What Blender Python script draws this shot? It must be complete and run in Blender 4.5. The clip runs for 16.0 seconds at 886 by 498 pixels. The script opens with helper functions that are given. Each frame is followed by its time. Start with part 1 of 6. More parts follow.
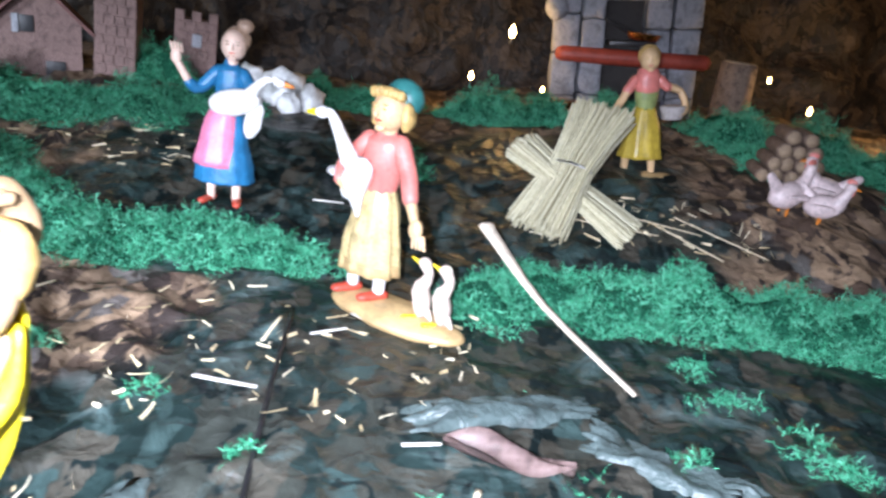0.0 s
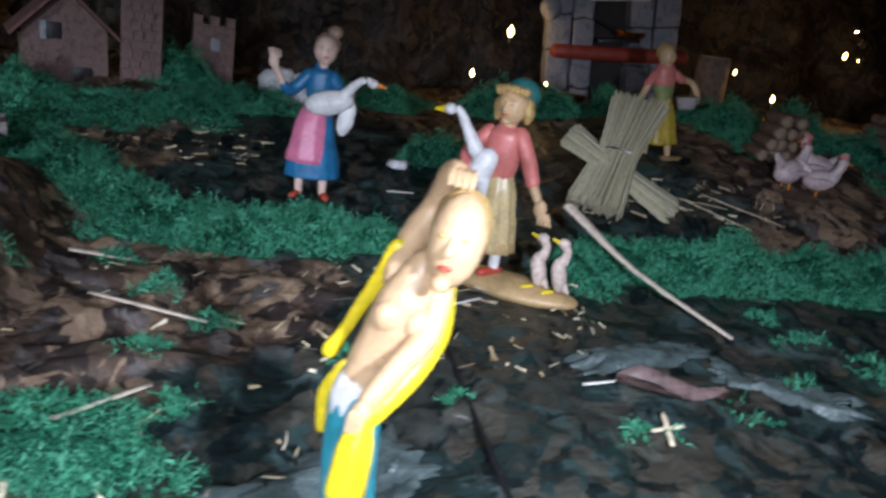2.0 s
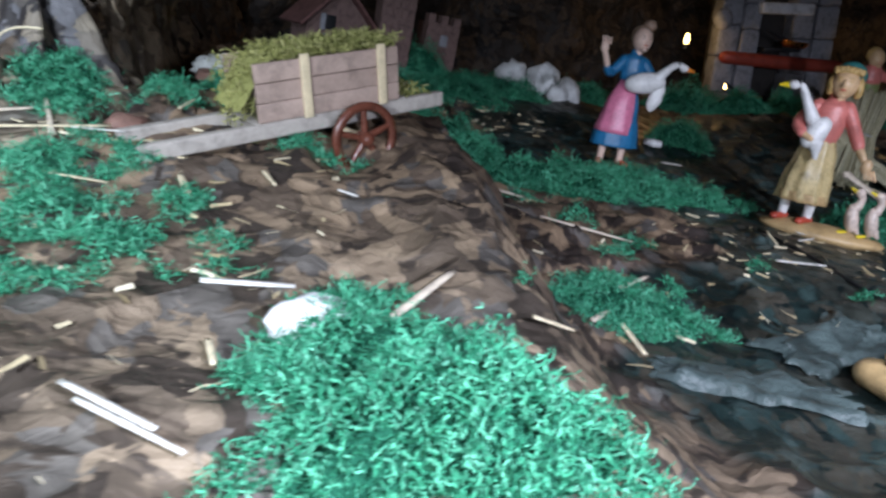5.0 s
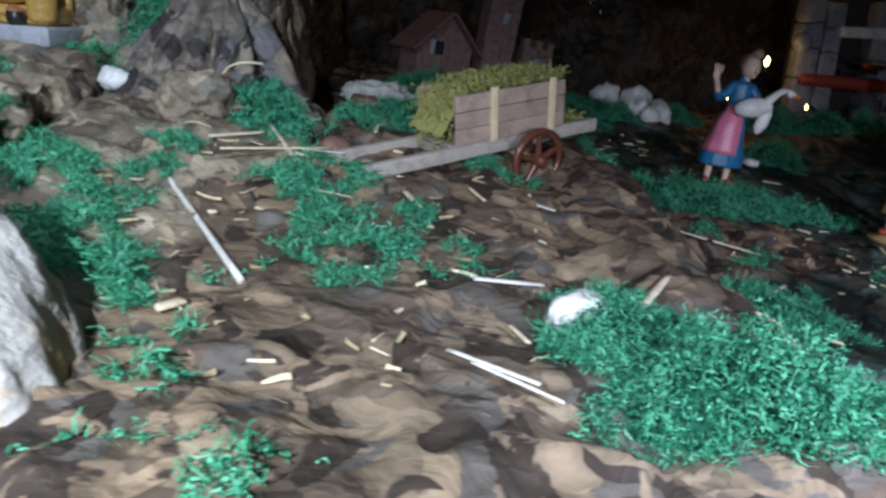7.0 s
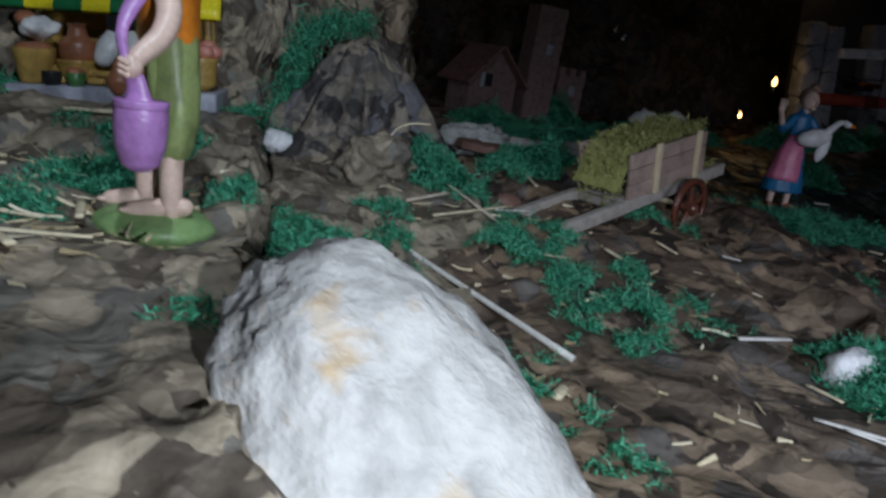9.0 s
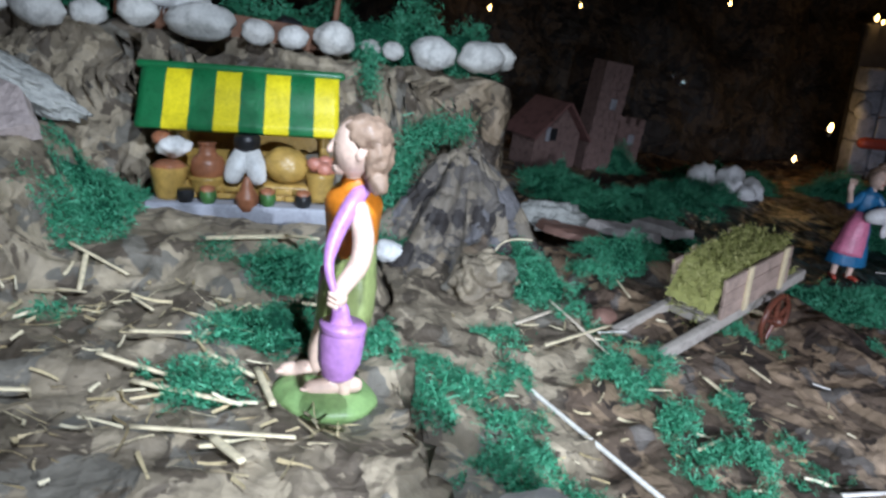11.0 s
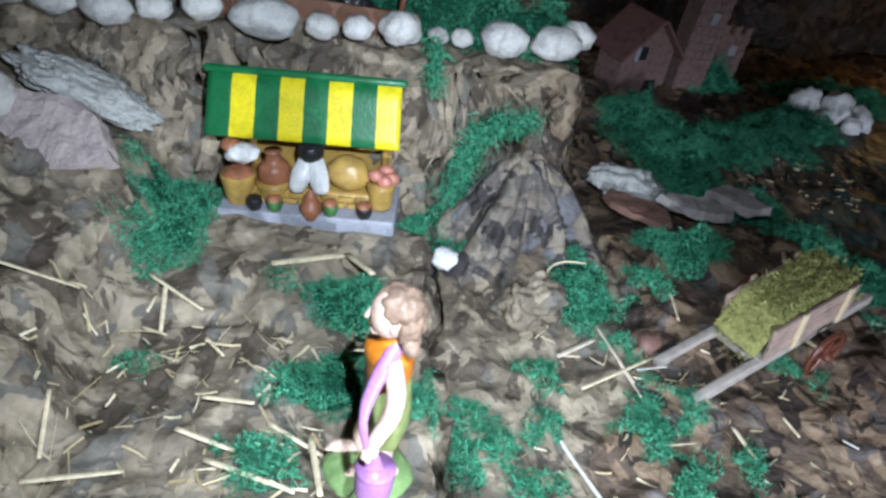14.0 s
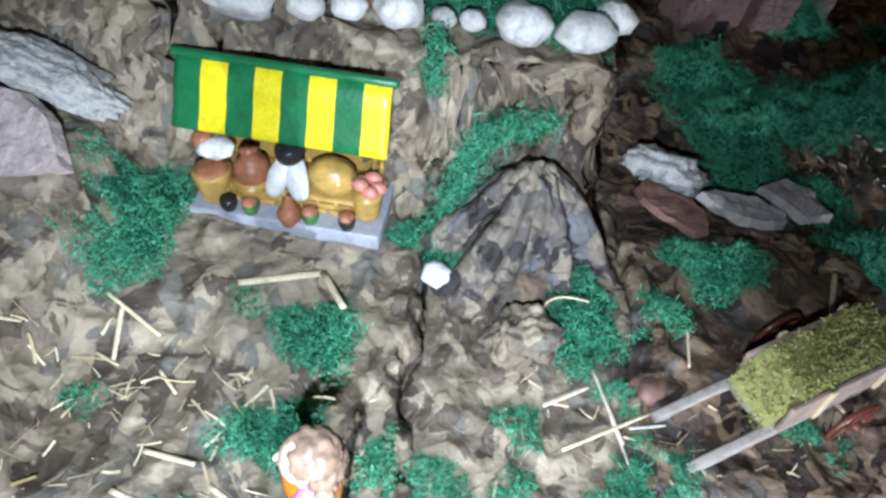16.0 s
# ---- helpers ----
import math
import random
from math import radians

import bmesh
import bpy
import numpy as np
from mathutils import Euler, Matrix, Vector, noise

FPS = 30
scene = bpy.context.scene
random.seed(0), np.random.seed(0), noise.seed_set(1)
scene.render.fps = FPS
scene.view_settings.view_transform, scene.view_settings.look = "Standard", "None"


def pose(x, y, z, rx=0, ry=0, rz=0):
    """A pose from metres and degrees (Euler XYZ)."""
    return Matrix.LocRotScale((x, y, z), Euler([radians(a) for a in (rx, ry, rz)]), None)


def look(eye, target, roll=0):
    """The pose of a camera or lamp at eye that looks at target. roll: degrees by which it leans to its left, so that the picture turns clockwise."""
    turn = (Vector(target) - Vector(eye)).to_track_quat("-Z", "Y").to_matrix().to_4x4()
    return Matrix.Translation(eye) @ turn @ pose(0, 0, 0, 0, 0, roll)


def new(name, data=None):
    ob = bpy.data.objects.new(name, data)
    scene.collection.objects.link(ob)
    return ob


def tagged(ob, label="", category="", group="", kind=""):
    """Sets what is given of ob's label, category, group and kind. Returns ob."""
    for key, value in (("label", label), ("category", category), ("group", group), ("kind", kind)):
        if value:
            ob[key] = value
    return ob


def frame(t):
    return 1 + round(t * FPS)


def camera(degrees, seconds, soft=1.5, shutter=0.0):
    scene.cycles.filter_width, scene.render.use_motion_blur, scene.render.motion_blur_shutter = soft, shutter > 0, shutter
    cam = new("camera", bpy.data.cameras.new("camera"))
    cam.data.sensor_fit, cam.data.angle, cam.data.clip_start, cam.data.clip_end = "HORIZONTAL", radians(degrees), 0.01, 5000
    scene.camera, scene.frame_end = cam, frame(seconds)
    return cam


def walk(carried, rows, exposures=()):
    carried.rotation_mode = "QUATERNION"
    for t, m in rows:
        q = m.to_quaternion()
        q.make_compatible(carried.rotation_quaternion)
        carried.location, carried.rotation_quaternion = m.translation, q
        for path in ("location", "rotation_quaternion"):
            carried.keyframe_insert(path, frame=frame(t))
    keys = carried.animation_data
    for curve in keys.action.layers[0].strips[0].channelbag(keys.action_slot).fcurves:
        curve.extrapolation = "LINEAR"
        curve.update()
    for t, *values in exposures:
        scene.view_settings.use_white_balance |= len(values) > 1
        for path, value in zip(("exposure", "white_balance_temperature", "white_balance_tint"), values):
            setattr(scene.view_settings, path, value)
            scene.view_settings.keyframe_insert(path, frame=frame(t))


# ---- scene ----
cam = camera(64.8, 16.0, soft=2.7, shutter=0.5)
METRES, EYE, TILT, LEAN, TURN = 1.2, 0.195, -20.0, -8.0, 0.0
ROWS = [
    (0.0, 0.0, 0.0, 0.0, -0.0, -0.0, 0.0),
    (0.5, -0.0263, -0.004, 0.0042, 0.28, 0.14, -0.13),
    (1.0, -0.046, -0.0137, 0.006, -0.25, -0.17, -0.14),
    (1.5, -0.0665, -0.0325, 0.0019, -4.45, -0.3, 0.76),
    (2.0, -0.1122, -0.042, -0.0074, -6.75, -0.43, 2.81),
    (2.5, -0.162, -0.0457, -0.0142, -7.49, -0.45, 3.49),
    (3.0, -0.2073, -0.0589, -0.0226, -7.69, -0.21, 3.04),
    (3.5, -0.2356, -0.0683, -0.0277, -8.28, 0.15, 2.57),
    (4.0, -0.2764, -0.0826, -0.0333, -8.84, 1.28, 1.98),
    (4.5, -0.3234, -0.0909, -0.0503, -7.89, 0.98, 1.53),
    (7.0, -0.439, -0.1447, -0.0532, -4.27, 2.22, 0.29),
    (7.5, -0.471, -0.151, -0.0515, -4.77, 2.61, 0.54),
    (8.0, -0.5088, -0.1542, -0.0458, -6.19, 2.85, 0.96),
    (8.5, -0.547, -0.1543, -0.033, -7.84, 2.72, 2.13),
    (9.0, -0.5781, -0.1512, -0.0217, -9.22, 2.31, 2.89),
    (9.5, -0.5909, -0.1576, 0.0027, -10.07, 3.02, 3.21),
    (10.0, -0.6059, -0.1646, 0.0179, -9.41, 3.12, 2.98),
    (12.5, -0.6408, -0.1879, 0.1419, -4.65, -6.27, 0.6),
    (13.0, -0.6339, -0.1864, 0.1624, -3.62, -8.44, 1.1),
    (13.5, -0.6254, -0.173, 0.1808, -2.36, -12.06, 0.49),
    (14.0, -0.6094, -0.1724, 0.2005, -0.03, -15.38, -0.93),
    (14.5, -0.5961, -0.1615, 0.2184, 2.14, -18.73, -1.35),
    (15.0, -0.5865, -0.1277, 0.2398, 4.31, -22.56, -2.56),
    (15.5, -0.5681, -0.0989, 0.2623, 6.15, -25.21, -2.78),
    (16.0, -0.5682, -0.0898, 0.2781, 6.61, -27.0, -2.9),
]
EXPOSURES = [(0.0, 1.92), (0.5, 0.99), (1.0, 0.30), (1.5, 0.24), (2.5, 0.11), (3.0, 0.23), (3.5, 0.10), (4.0, 0.49), (4.5, 0.25), (7.0, -0.65), (7.5, -0.92), (8.0, -1.88), (8.5, -1.90), (9.0, -1.82), (9.5, -1.75), (10.0, -0.89), (12.5, -0.02), (14.5, 0.13), (15.5, 0.31), (16.0, 0.49)]
walk(cam, [(t, pose(0, 0, EYE, TILT, LEAN, TURN) @ pose(METRES * x, METRES * y, METRES * z, 90 + pitch, roll, yaw)) for t, x, y, z, yaw, pitch, roll in ROWS],
     exposures=EXPOSURES)

# ---- light: a hand torch beside the lens at five stops of the way, and the string lights ----
world = bpy.data.worlds.new("night")
scene.world = world
world.use_nodes = True
world.node_tree.nodes["Background"].inputs[0].default_value = (0.5, 0.6, 0.8, 1)
world.node_tree.nodes["Background"].inputs[1].default_value = 0.004


def torch(eye, target, watts, cone, blend, tint):
    data = bpy.data.lights.new("torch", "SPOT")
    data.energy, data.color, data.shadow_soft_size = watts, tint, 0.004
    data.spot_size, data.spot_blend = radians(cone), blend
    ob = new("torch", data)
    ob.matrix_world = look(eye, target)
    return ob


torch((-0.02, -0.03, 0.205), (0.045, 0.22, -0.02), 8.2, 108, 0.9, (0.74, 0.8, 1.0))
torch((-0.175, -0.075, 0.18), (-0.1, 0.17, 0.02), 3.4, 100, 0.9, (0.74, 0.8, 1.0))
torch((-0.35, -0.125, 0.145), (-0.345, 0.035, -0.01), 7.0, 108, 0.9, (0.73, 0.8, 1.02))
torch((-0.615, -0.21, 0.155), (-0.635, 0.03, 0.0), 14.0, 112, 0.9, (0.70, 0.8, 0.95))
torch((-0.735, -0.045, 0.42), (-0.775, 0.31, 0.08), 13.4, 88, 1.0, (0.68, 0.8, 0.97))


def glow(place, watts):
    data = bpy.data.lights.new("bulb_light", "POINT")
    data.energy, data.color, data.shadow_soft_size = watts, (1.0, 0.62, 0.25), 0.006
    new("bulb_light", data).location = place


# ---- materials ----
def nodes_of(name):
    m = bpy.data.materials.new(name)
    m.use_nodes = True
    t = m.node_tree
    return m, t, t.nodes["Principled BSDF"]


def noise_node(t, scale, detail=4, rough=0.55, warp=0.0, coord=None):
    n = t.nodes.new("ShaderNodeTexNoise")
    n.inputs["Scale"].default_value, n.inputs["Detail"].default_value = scale, detail
    n.inputs["Roughness"].default_value, n.inputs["Distortion"].default_value = rough, warp
    if coord is None:
        coord = t.nodes.new("ShaderNodeTexCoord").outputs["Object"]
    t.links.new(coord, n.inputs["Vector"])
    return n.outputs["Fac"]


def ramp_node(t, fac, stops, mode="LINEAR"):
    r = t.nodes.new("ShaderNodeValToRGB")
    r.color_ramp.interpolation = mode
    while len(r.color_ramp.elements) < len(stops):
        r.color_ramp.elements.new(0.5)
    for e, (p, c) in zip(r.color_ramp.elements, stops):
        e.position, e.color = p, (*c, 1)
    t.links.new(fac, r.inputs[0])
    return r.outputs[0]


def mix_node(t, fac, a, b, mode="MIX"):
    n = t.nodes.new("ShaderNodeMix")
    n.data_type, n.blend_type = "RGBA", mode
    for socket, v in ((n.inputs[0], fac), (n.inputs[6], a), (n.inputs[7], b)):
        if isinstance(v, (int, float)):
            socket.default_value = v
        elif isinstance(v, tuple):
            socket.default_value = (*v, 1)
        else:
            t.links.new(v, socket)
    return n.outputs[2]


def bump_node(t, bsdf, height, strength, distance):
    b = t.nodes.new("ShaderNodeBump")
    b.inputs["Strength"].default_value, b.inputs["Distance"].default_value = strength, distance
    t.links.new(height, b.inputs["Height"])
    t.links.new(b.outputs[0], bsdf.inputs["Normal"])


def mat(name, col, rough=0.6, metal=0.0, dark=0.55, scale=90, bump=0.35, bscale=420, depth=0.0006, spread=0.0, spec=0.5):
    """A painted or natural surface: two scales of variation, fine relief."""
    m, t, b = nodes_of(name)
    big = noise_node(t, scale, 5, 0.6, 0.4)
    low = tuple(c * dark for c in col)
    high = tuple(min(1, c * 1.12) for c in col)
    c = ramp_node(t, big, [(0.28, low), (0.5, col), (0.72, high)])
    fine = noise_node(t, bscale, 3)
    c = mix_node(t, 0.35, c, ramp_node(t, fine, [(0.3, (0.55, 0.55, 0.55)), (0.62, (1, 1, 1))]), "MULTIPLY")
    if spread:
        info = t.nodes.new("ShaderNodeObjectInfo")
        c = mix_node(t, spread, c, ramp_node(t, info.outputs["Random"], [(0, (0.35, 0.33, 0.3)), (0.5, (0.8, 0.8, 0.8)), (1, (1, 0.96, 0.9))]), "MULTIPLY")
    t.links.new(c, b.inputs["Base Color"])
    b.inputs["Metallic"].default_value = metal
    b.inputs["Specular IOR Level"].default_value = spec
    r = t.nodes.new("ShaderNodeMapRange")
    r.inputs["To Min"].default_value, r.inputs["To Max"].default_value = max(0.05, rough - 0.13), min(1, rough + 0.13)
    t.links.new(fine, r.inputs["Value"])
    t.links.new(r.outputs[0], b.inputs["Roughness"])
    bump_node(t, b, fine, bump, depth)
    return m


def island_mat(name, stops, rough=0.6, spec=0.4):
    """Strands and bits: the colour varies from piece to piece and along each."""
    m, t, b = nodes_of(name)
    g = t.nodes.new("ShaderNodeNewGeometry")
    c = ramp_node(t, g.outputs["Random Per Island"], stops)
    n = noise_node(t, 260, 3)
    c = mix_node(t, 0.5, c, ramp_node(t, n, [(0.3, (0.45, 0.45, 0.45)), (0.65, (1, 1, 1))]), "MULTIPLY")
    t.links.new(c, b.inputs["Base Color"])
    b.inputs["Roughness"].default_value = rough
    b.inputs["Specular IOR Level"].default_value = spec
    return m


def shifted(t, co, dx, dy, dz=0.0):
    n = t.nodes.new("ShaderNodeVectorMath")
    n.operation = "ADD"
    n.inputs[1].default_value = (dx, dy, dz)
    t.links.new(co, n.inputs[0])
    return n.outputs[0]


def cloth_mat(name, on_ground, greyish=False):
    """Crumpled woodland-camouflage cloth. On the ground a khaki, a brown and a dark sheet meet; each is printed in four colours."""
    m, t, b = nodes_of(name)
    co = t.nodes.new("ShaderNodeTexCoord").outputs["Object"]
    blots = []
    for scale, dx, at in ((31, 3.1, 0.535), (27, 7.7, 0.55), (36, 12.3, 0.54), (80, 5.5, 0.6)):
        f = noise_node(t, scale, 3, 0.55, 0.9, shifted(t, co, dx, dx * 0.7, dx * 0.3))
        blots.append(ramp_node(t, f, [(at + 0.045, (0, 0, 0)), (at + 0.075, (1, 1, 1))]))
    smudge = ramp_node(t, noise_node(t, 120, 4, 0.6, 0.5, co), [(0.3, (0.6, 0.6, 0.6)), (0.65, (1, 1, 1))])

    bent = t.nodes.new("ShaderNodeVectorMath")
    bent.operation = "MULTIPLY_ADD"
    wave = t.nodes.new("ShaderNodeTexNoise")
    wave.inputs["Scale"].default_value, wave.inputs["Detail"].default_value = 26, 3
    t.links.new(co, wave.inputs["Vector"])
    t.links.new(wave.outputs["Color"], bent.inputs[0])
    bent.inputs[1].default_value = (0.045, 0.045, 0.045)
    t.links.new(co, bent.inputs[2])
    leaf = t.nodes.new("ShaderNodeTexVoronoi")
    leaf.inputs["Scale"].default_value = 66
    stretch = t.nodes.new("ShaderNodeMapping")
    stretch.inputs["Rotation"].default_value, stretch.inputs["Scale"].default_value = (0.4, 0.2, 0.6), (1.0, 0.55, 0.8)
    t.links.new(bent.outputs[0], stretch.inputs["Vector"])
    t.links.new(stretch.outputs[0], leaf.inputs["Vector"])
    pick = t.nodes.new("ShaderNodeSeparateColor")
    t.links.new(leaf.outputs["Color"], pick.inputs[0])
    vein = ramp_node(t, leaf.outputs["Distance"], [(0.0, (1.1, 1.1, 1.1)), (0.45, (0.95, 0.95, 0.95)), (0.8, (0.62, 0.62, 0.62))])

    def printed(base, tan, grey, dark):
        mid = tuple(0.5 * (p + q) for p, q in zip(base, tan))
        c = ramp_node(t, pick.outputs[0], [(0, base), (0.24, mid), (0.42, grey), (0.58, base), (0.7, tan), (0.86, dark)], "CONSTANT")
        c = mix_node(t, 0.8, c, vein, "MULTIPLY")
        c = mix_node(t, blots[2], c, dark)
        c = mix_node(t, blots[0], c, mix_node(t, 0.5, tan, mid))
        c = mix_node(t, blots[3], c, mid)
        return mix_node(t, 0.6, c, smudge, "MULTIPLY")

    brown = printed((0.105, 0.07, 0.05), (0.3, 0.205, 0.13), (0.13, 0.112, 0.1), (0.034, 0.024, 0.02))
    rough = t.nodes.new("ShaderNodeMapRange")
    rough.inputs["To Min"].default_value, rough.inputs["To Max"].default_value = 0.66, 0.66
    if on_ground:
        khaki = printed((0.23, 0.187, 0.134), (0.4, 0.33, 0.235), (0.19, 0.172, 0.142), (0.115, 0.09, 0.066))
        sheet = printed((0.016, 0.03, 0.028), (0.06, 0.056, 0.044), (0.036, 0.062, 0.058), (0.008, 0.014, 0.014))
        # pale grey-green smears of the plastic, with its sheen painted into them
        pale_sheen = ramp_node(t, noise_node(t, 9, 6, 0.68, 1.6, co), [(0.56, (0, 0, 0)), (0.7, (0.75, 0.75, 0.75))])
        sheet = mix_node(t, pale_sheen, sheet, (0.1, 0.15, 0.143))
        kind = t.nodes.new("ShaderNodeAttribute")
        kind.attribute_name = "brown"
        c = mix_node(t, kind.outputs["Fac"], khaki, brown)
        a = t.nodes.new("ShaderNodeAttribute")
        a.attribute_name = "sheet"
        c = mix_node(t, a.outputs["Fac"], c, sheet)
        t.links.new(a.outputs["Fac"], rough.inputs["Value"])
        rough.inputs["To Max"].default_value = 0.36
    elif greyish:
        c = printed((0.12, 0.104, 0.092), (0.27, 0.225, 0.17), (0.15, 0.143, 0.15), (0.04, 0.034, 0.033))
    else:
        # the same brown print dimmed to a fifth, painting in the unlit background
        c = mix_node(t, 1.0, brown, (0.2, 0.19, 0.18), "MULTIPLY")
    t.links.new(c, b.inputs["Base Color"])
    t.links.new(rough.outputs[0], b.inputs["Roughness"])
    b.inputs["Specular IOR Level"].default_value = 0.35
    crumple = t.nodes.new("ShaderNodeTexVoronoi")
    crumple.inputs["Scale"].default_value = 58
    t.links.new(bent.outputs[0], crumple.inputs["Vector"])
    facet = t.nodes.new("ShaderNodeMath")
    facet.operation = "MULTIPLY"
    facet.inputs[1].default_value = 0.8
    t.links.new(crumple.outputs["Distance"], facet.inputs[0])
    weave = noise_node(t, 900, 2, 0.5, 0, co)
    crease = noise_node(t, 60, 3, 0.5, 0.7, co)
    add = t.nodes.new("ShaderNodeMath")
    add.operation = "MULTIPLY_ADD"
    add.inputs[1].default_value = 0.04
    t.links.new(weave, add.inputs[0])
    t.links.new(crease, add.inputs[2])
    both = t.nodes.new("ShaderNodeMath")
    t.links.new(add.outputs[0], both.inputs[0])
    t.links.new(facet.outputs[0], both.inputs[1])
    bump_node(t, b, both.outputs[0], 0.68, 0.005)
    return m


CLOTH = cloth_mat("camouflage_cloth_ground", True)
GREYCLOTH = cloth_mat("grey_camouflage_cloth", False, True)
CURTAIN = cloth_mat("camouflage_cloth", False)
MOSS = island_mat("dyed_moss", [(0, (0.016, 0.16, 0.08)), (0.5, (0.045, 0.33, 0.17)), (1, (0.14, 0.52, 0.32))], 0.6)
# darker moss green for the mounds: shade between the strands put into colour
MOSSDARK = mat("moss_shaded_core", (0.014, 0.1, 0.055), 0.9, dark=0.35, scale=260, bump=1.0, bscale=500, depth=0.004, spec=0.1)
HAYGREEN = island_mat("hay_green", [(0, (0.19, 0.2, 0.05)), (0.5, (0.31, 0.31, 0.095)), (1, (0.46, 0.44, 0.18))], 0.8)
STRAW = island_mat("straw", [(0, (0.42, 0.32, 0.17)), (0.5, (0.66, 0.55, 0.34)), (1, (0.82, 0.74, 0.54))], 0.55)
SHEAFSTRAW = island_mat("sheaf_straw", [(0, (0.34, 0.3, 0.18)), (0.5, (0.54, 0.5, 0.33)), (1, (0.68, 0.65, 0.47))], 0.5)
PLASTER = mat("dark_plaster", (0.22, 0.2, 0.18), 0.85, bscale=60, scale=8)
PEBBLE = mat("pebble", (0.7, 0.69, 0.66), 0.7, dark=0.5, scale=75, bump=0.6, depth=0.0012, spread=0.5)
ROCK = mat("pale_rock", (0.53, 0.51, 0.475), 0.75, dark=0.6, scale=55, bump=0.8, bscale=130, depth=0.003)
t, b = ROCK.node_tree, ROCK.node_tree.nodes["Principled BSDF"]
plain = b.inputs["Base Color"].links[0].from_socket
stain = ramp_node(t, noise_node(t, 32, 4, 0.6, 0.6), [(0.56, (0, 0, 0)), (0.68, (0.75, 0.75, 0.75))])
t.links.new(mix_node(t, stain, plain, (0.5, 0.34, 0.17)), b.inputs["Base Color"])
CHALK = mat("white_stone", (0.78, 0.78, 0.77), 0.7, dark=0.72, scale=120, bump=0.6, depth=0.001)
SLAB = mat("grey_slab", (0.4, 0.36, 0.34), 0.85, dark=0.6, scale=60, bump=0.9, bscale=300, depth=0.002)
PUMICE = mat("porous_slab", (0.5, 0.5, 0.47), 0.9, dark=0.5, scale=160, bump=1.0, bscale=260, depth=0.003)
PINKSLAB = mat("pinkish_slab", (0.46, 0.38, 0.36), 0.85, dark=0.65, scale=60, bump=0.9, bscale=300, depth=0.002)
REDSLAB = mat("reddish_slate", (0.24, 0.13, 0.1), 0.6, dark=0.5, scale=45, bump=0.5)
SKIN = mat("painted_skin", (0.6, 0.4, 0.22), 0.42, dark=0.85)
PALESKIN = mat("pale_painted_skin", (0.7, 0.5, 0.4), 0.42, dark=0.85)
BLUE = mat("blue_paint", (0.02, 0.16, 0.33), 0.36, dark=0.6)
PINK = mat("pink_paint", (0.68, 0.2, 0.32), 0.36, dark=0.75)
ROSE = mat("rose_paint", (0.62, 0.19, 0.16), 0.38, dark=0.7)
OCHRE = mat("ochre_paint", (0.58, 0.45, 0.22), 0.3, dark=0.55)
OLDGOLD = mat("yellow_ochre_paint", (0.5, 0.36, 0.05), 0.38, dark=0.5)
HAIR = mat("blond_hair_paint", (0.52, 0.34, 0.12), 0.5, dark=0.5)
BROWNHAIR = mat("brown_hair_paint", (0.3, 0.2, 0.14), 0.5, dark=0.5)
TEAL = mat("teal_paint", (0.03, 0.27, 0.33), 0.4, dark=0.6)
CAPGREEN = mat("green_cap_paint", (0.03, 0.16, 0.15), 0.4)
YELLOW = mat("yellow_paint", (0.8, 0.62, 0.02), 0.36, dark=0.7)
WHITE = mat("white_paint", (0.75, 0.74, 0.72), 0.4, dark=0.75)
CREAM = mat("cream_paint", (0.62, 0.5, 0.42), 0.4, dark=0.6, scale=300)
FILM = mat("pale_plastic_film", (0.075, 0.104, 0.1), 0.45, dark=0.4, scale=50, bump=0.7, bscale=120, depth=0.004)
GOOSEGREY = mat("grey_wing_paint", (0.3, 0.31, 0.34), 0.45, dark=0.6)
ORANGE = mat("orange_paint", (0.72, 0.22, 0.02), 0.38, dark=0.7)
REDSHOE = mat("red_paint", (0.5, 0.07, 0.04), 0.4)
PURPLE = mat("purple_paint", (0.42, 0.2, 0.47), 0.36, dark=0.65)
OLIVE = mat("olive_paint", (0.25, 0.3, 0.11), 0.42, dark=0.55)
TANBASE = mat("tan_base_paint", (0.5, 0.34, 0.16), 0.42, dark=0.7)
GREENBASE = mat("green_base_paint", (0.2, 0.32, 0.12), 0.45, dark=0.5)
AWNGREEN = mat("awning_green_paint", (0.012, 0.16, 0.055), 0.33, dark=0.75)
AWNYELLOW = mat("awning_yellow_paint", (0.82, 0.68, 0.02), 0.33, dark=0.8)
STALLGOLD = mat("stall_ochre_paint", (0.48, 0.3, 0.08), 0.36, dark=0.6)
STALLGREY = mat("stall_grey_paint", (0.34, 0.35, 0.4), 0.45, dark=0.75)
TERRA = mat("terracotta_paint", (0.36, 0.14, 0.07), 0.42, dark=0.6)
BLACK = mat("black_paint", (0.02, 0.02, 0.022), 0.36)
POTGREEN = mat("pot_green_paint", (0.06, 0.17, 0.05), 0.38)
CARTWOOD = mat("cart_panel_wood", (0.36, 0.26, 0.21), 0.75, dark=0.6, scale=70)
BAREWOOD = mat("bare_wood", (0.36, 0.32, 0.28), 0.75, dark=0.6)
PALEWOOD = mat("pale_batten_wood", (0.68, 0.56, 0.36), 0.65, dark=0.8)
WHEELRED = mat("red_brown_paint", (0.13, 0.042, 0.026), 0.24, dark=0.6)
STEEL = mat("steel", (0.6, 0.6, 0.62), 0.3, metal=1.0)
COPPER = mat("copper", (0.55, 0.24, 0.1), 0.28, metal=1.0)
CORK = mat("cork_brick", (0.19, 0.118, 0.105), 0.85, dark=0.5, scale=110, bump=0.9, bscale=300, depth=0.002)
ROOFRED = mat("roof_red", (0.16, 0.072, 0.065), 0.8, dark=0.5)
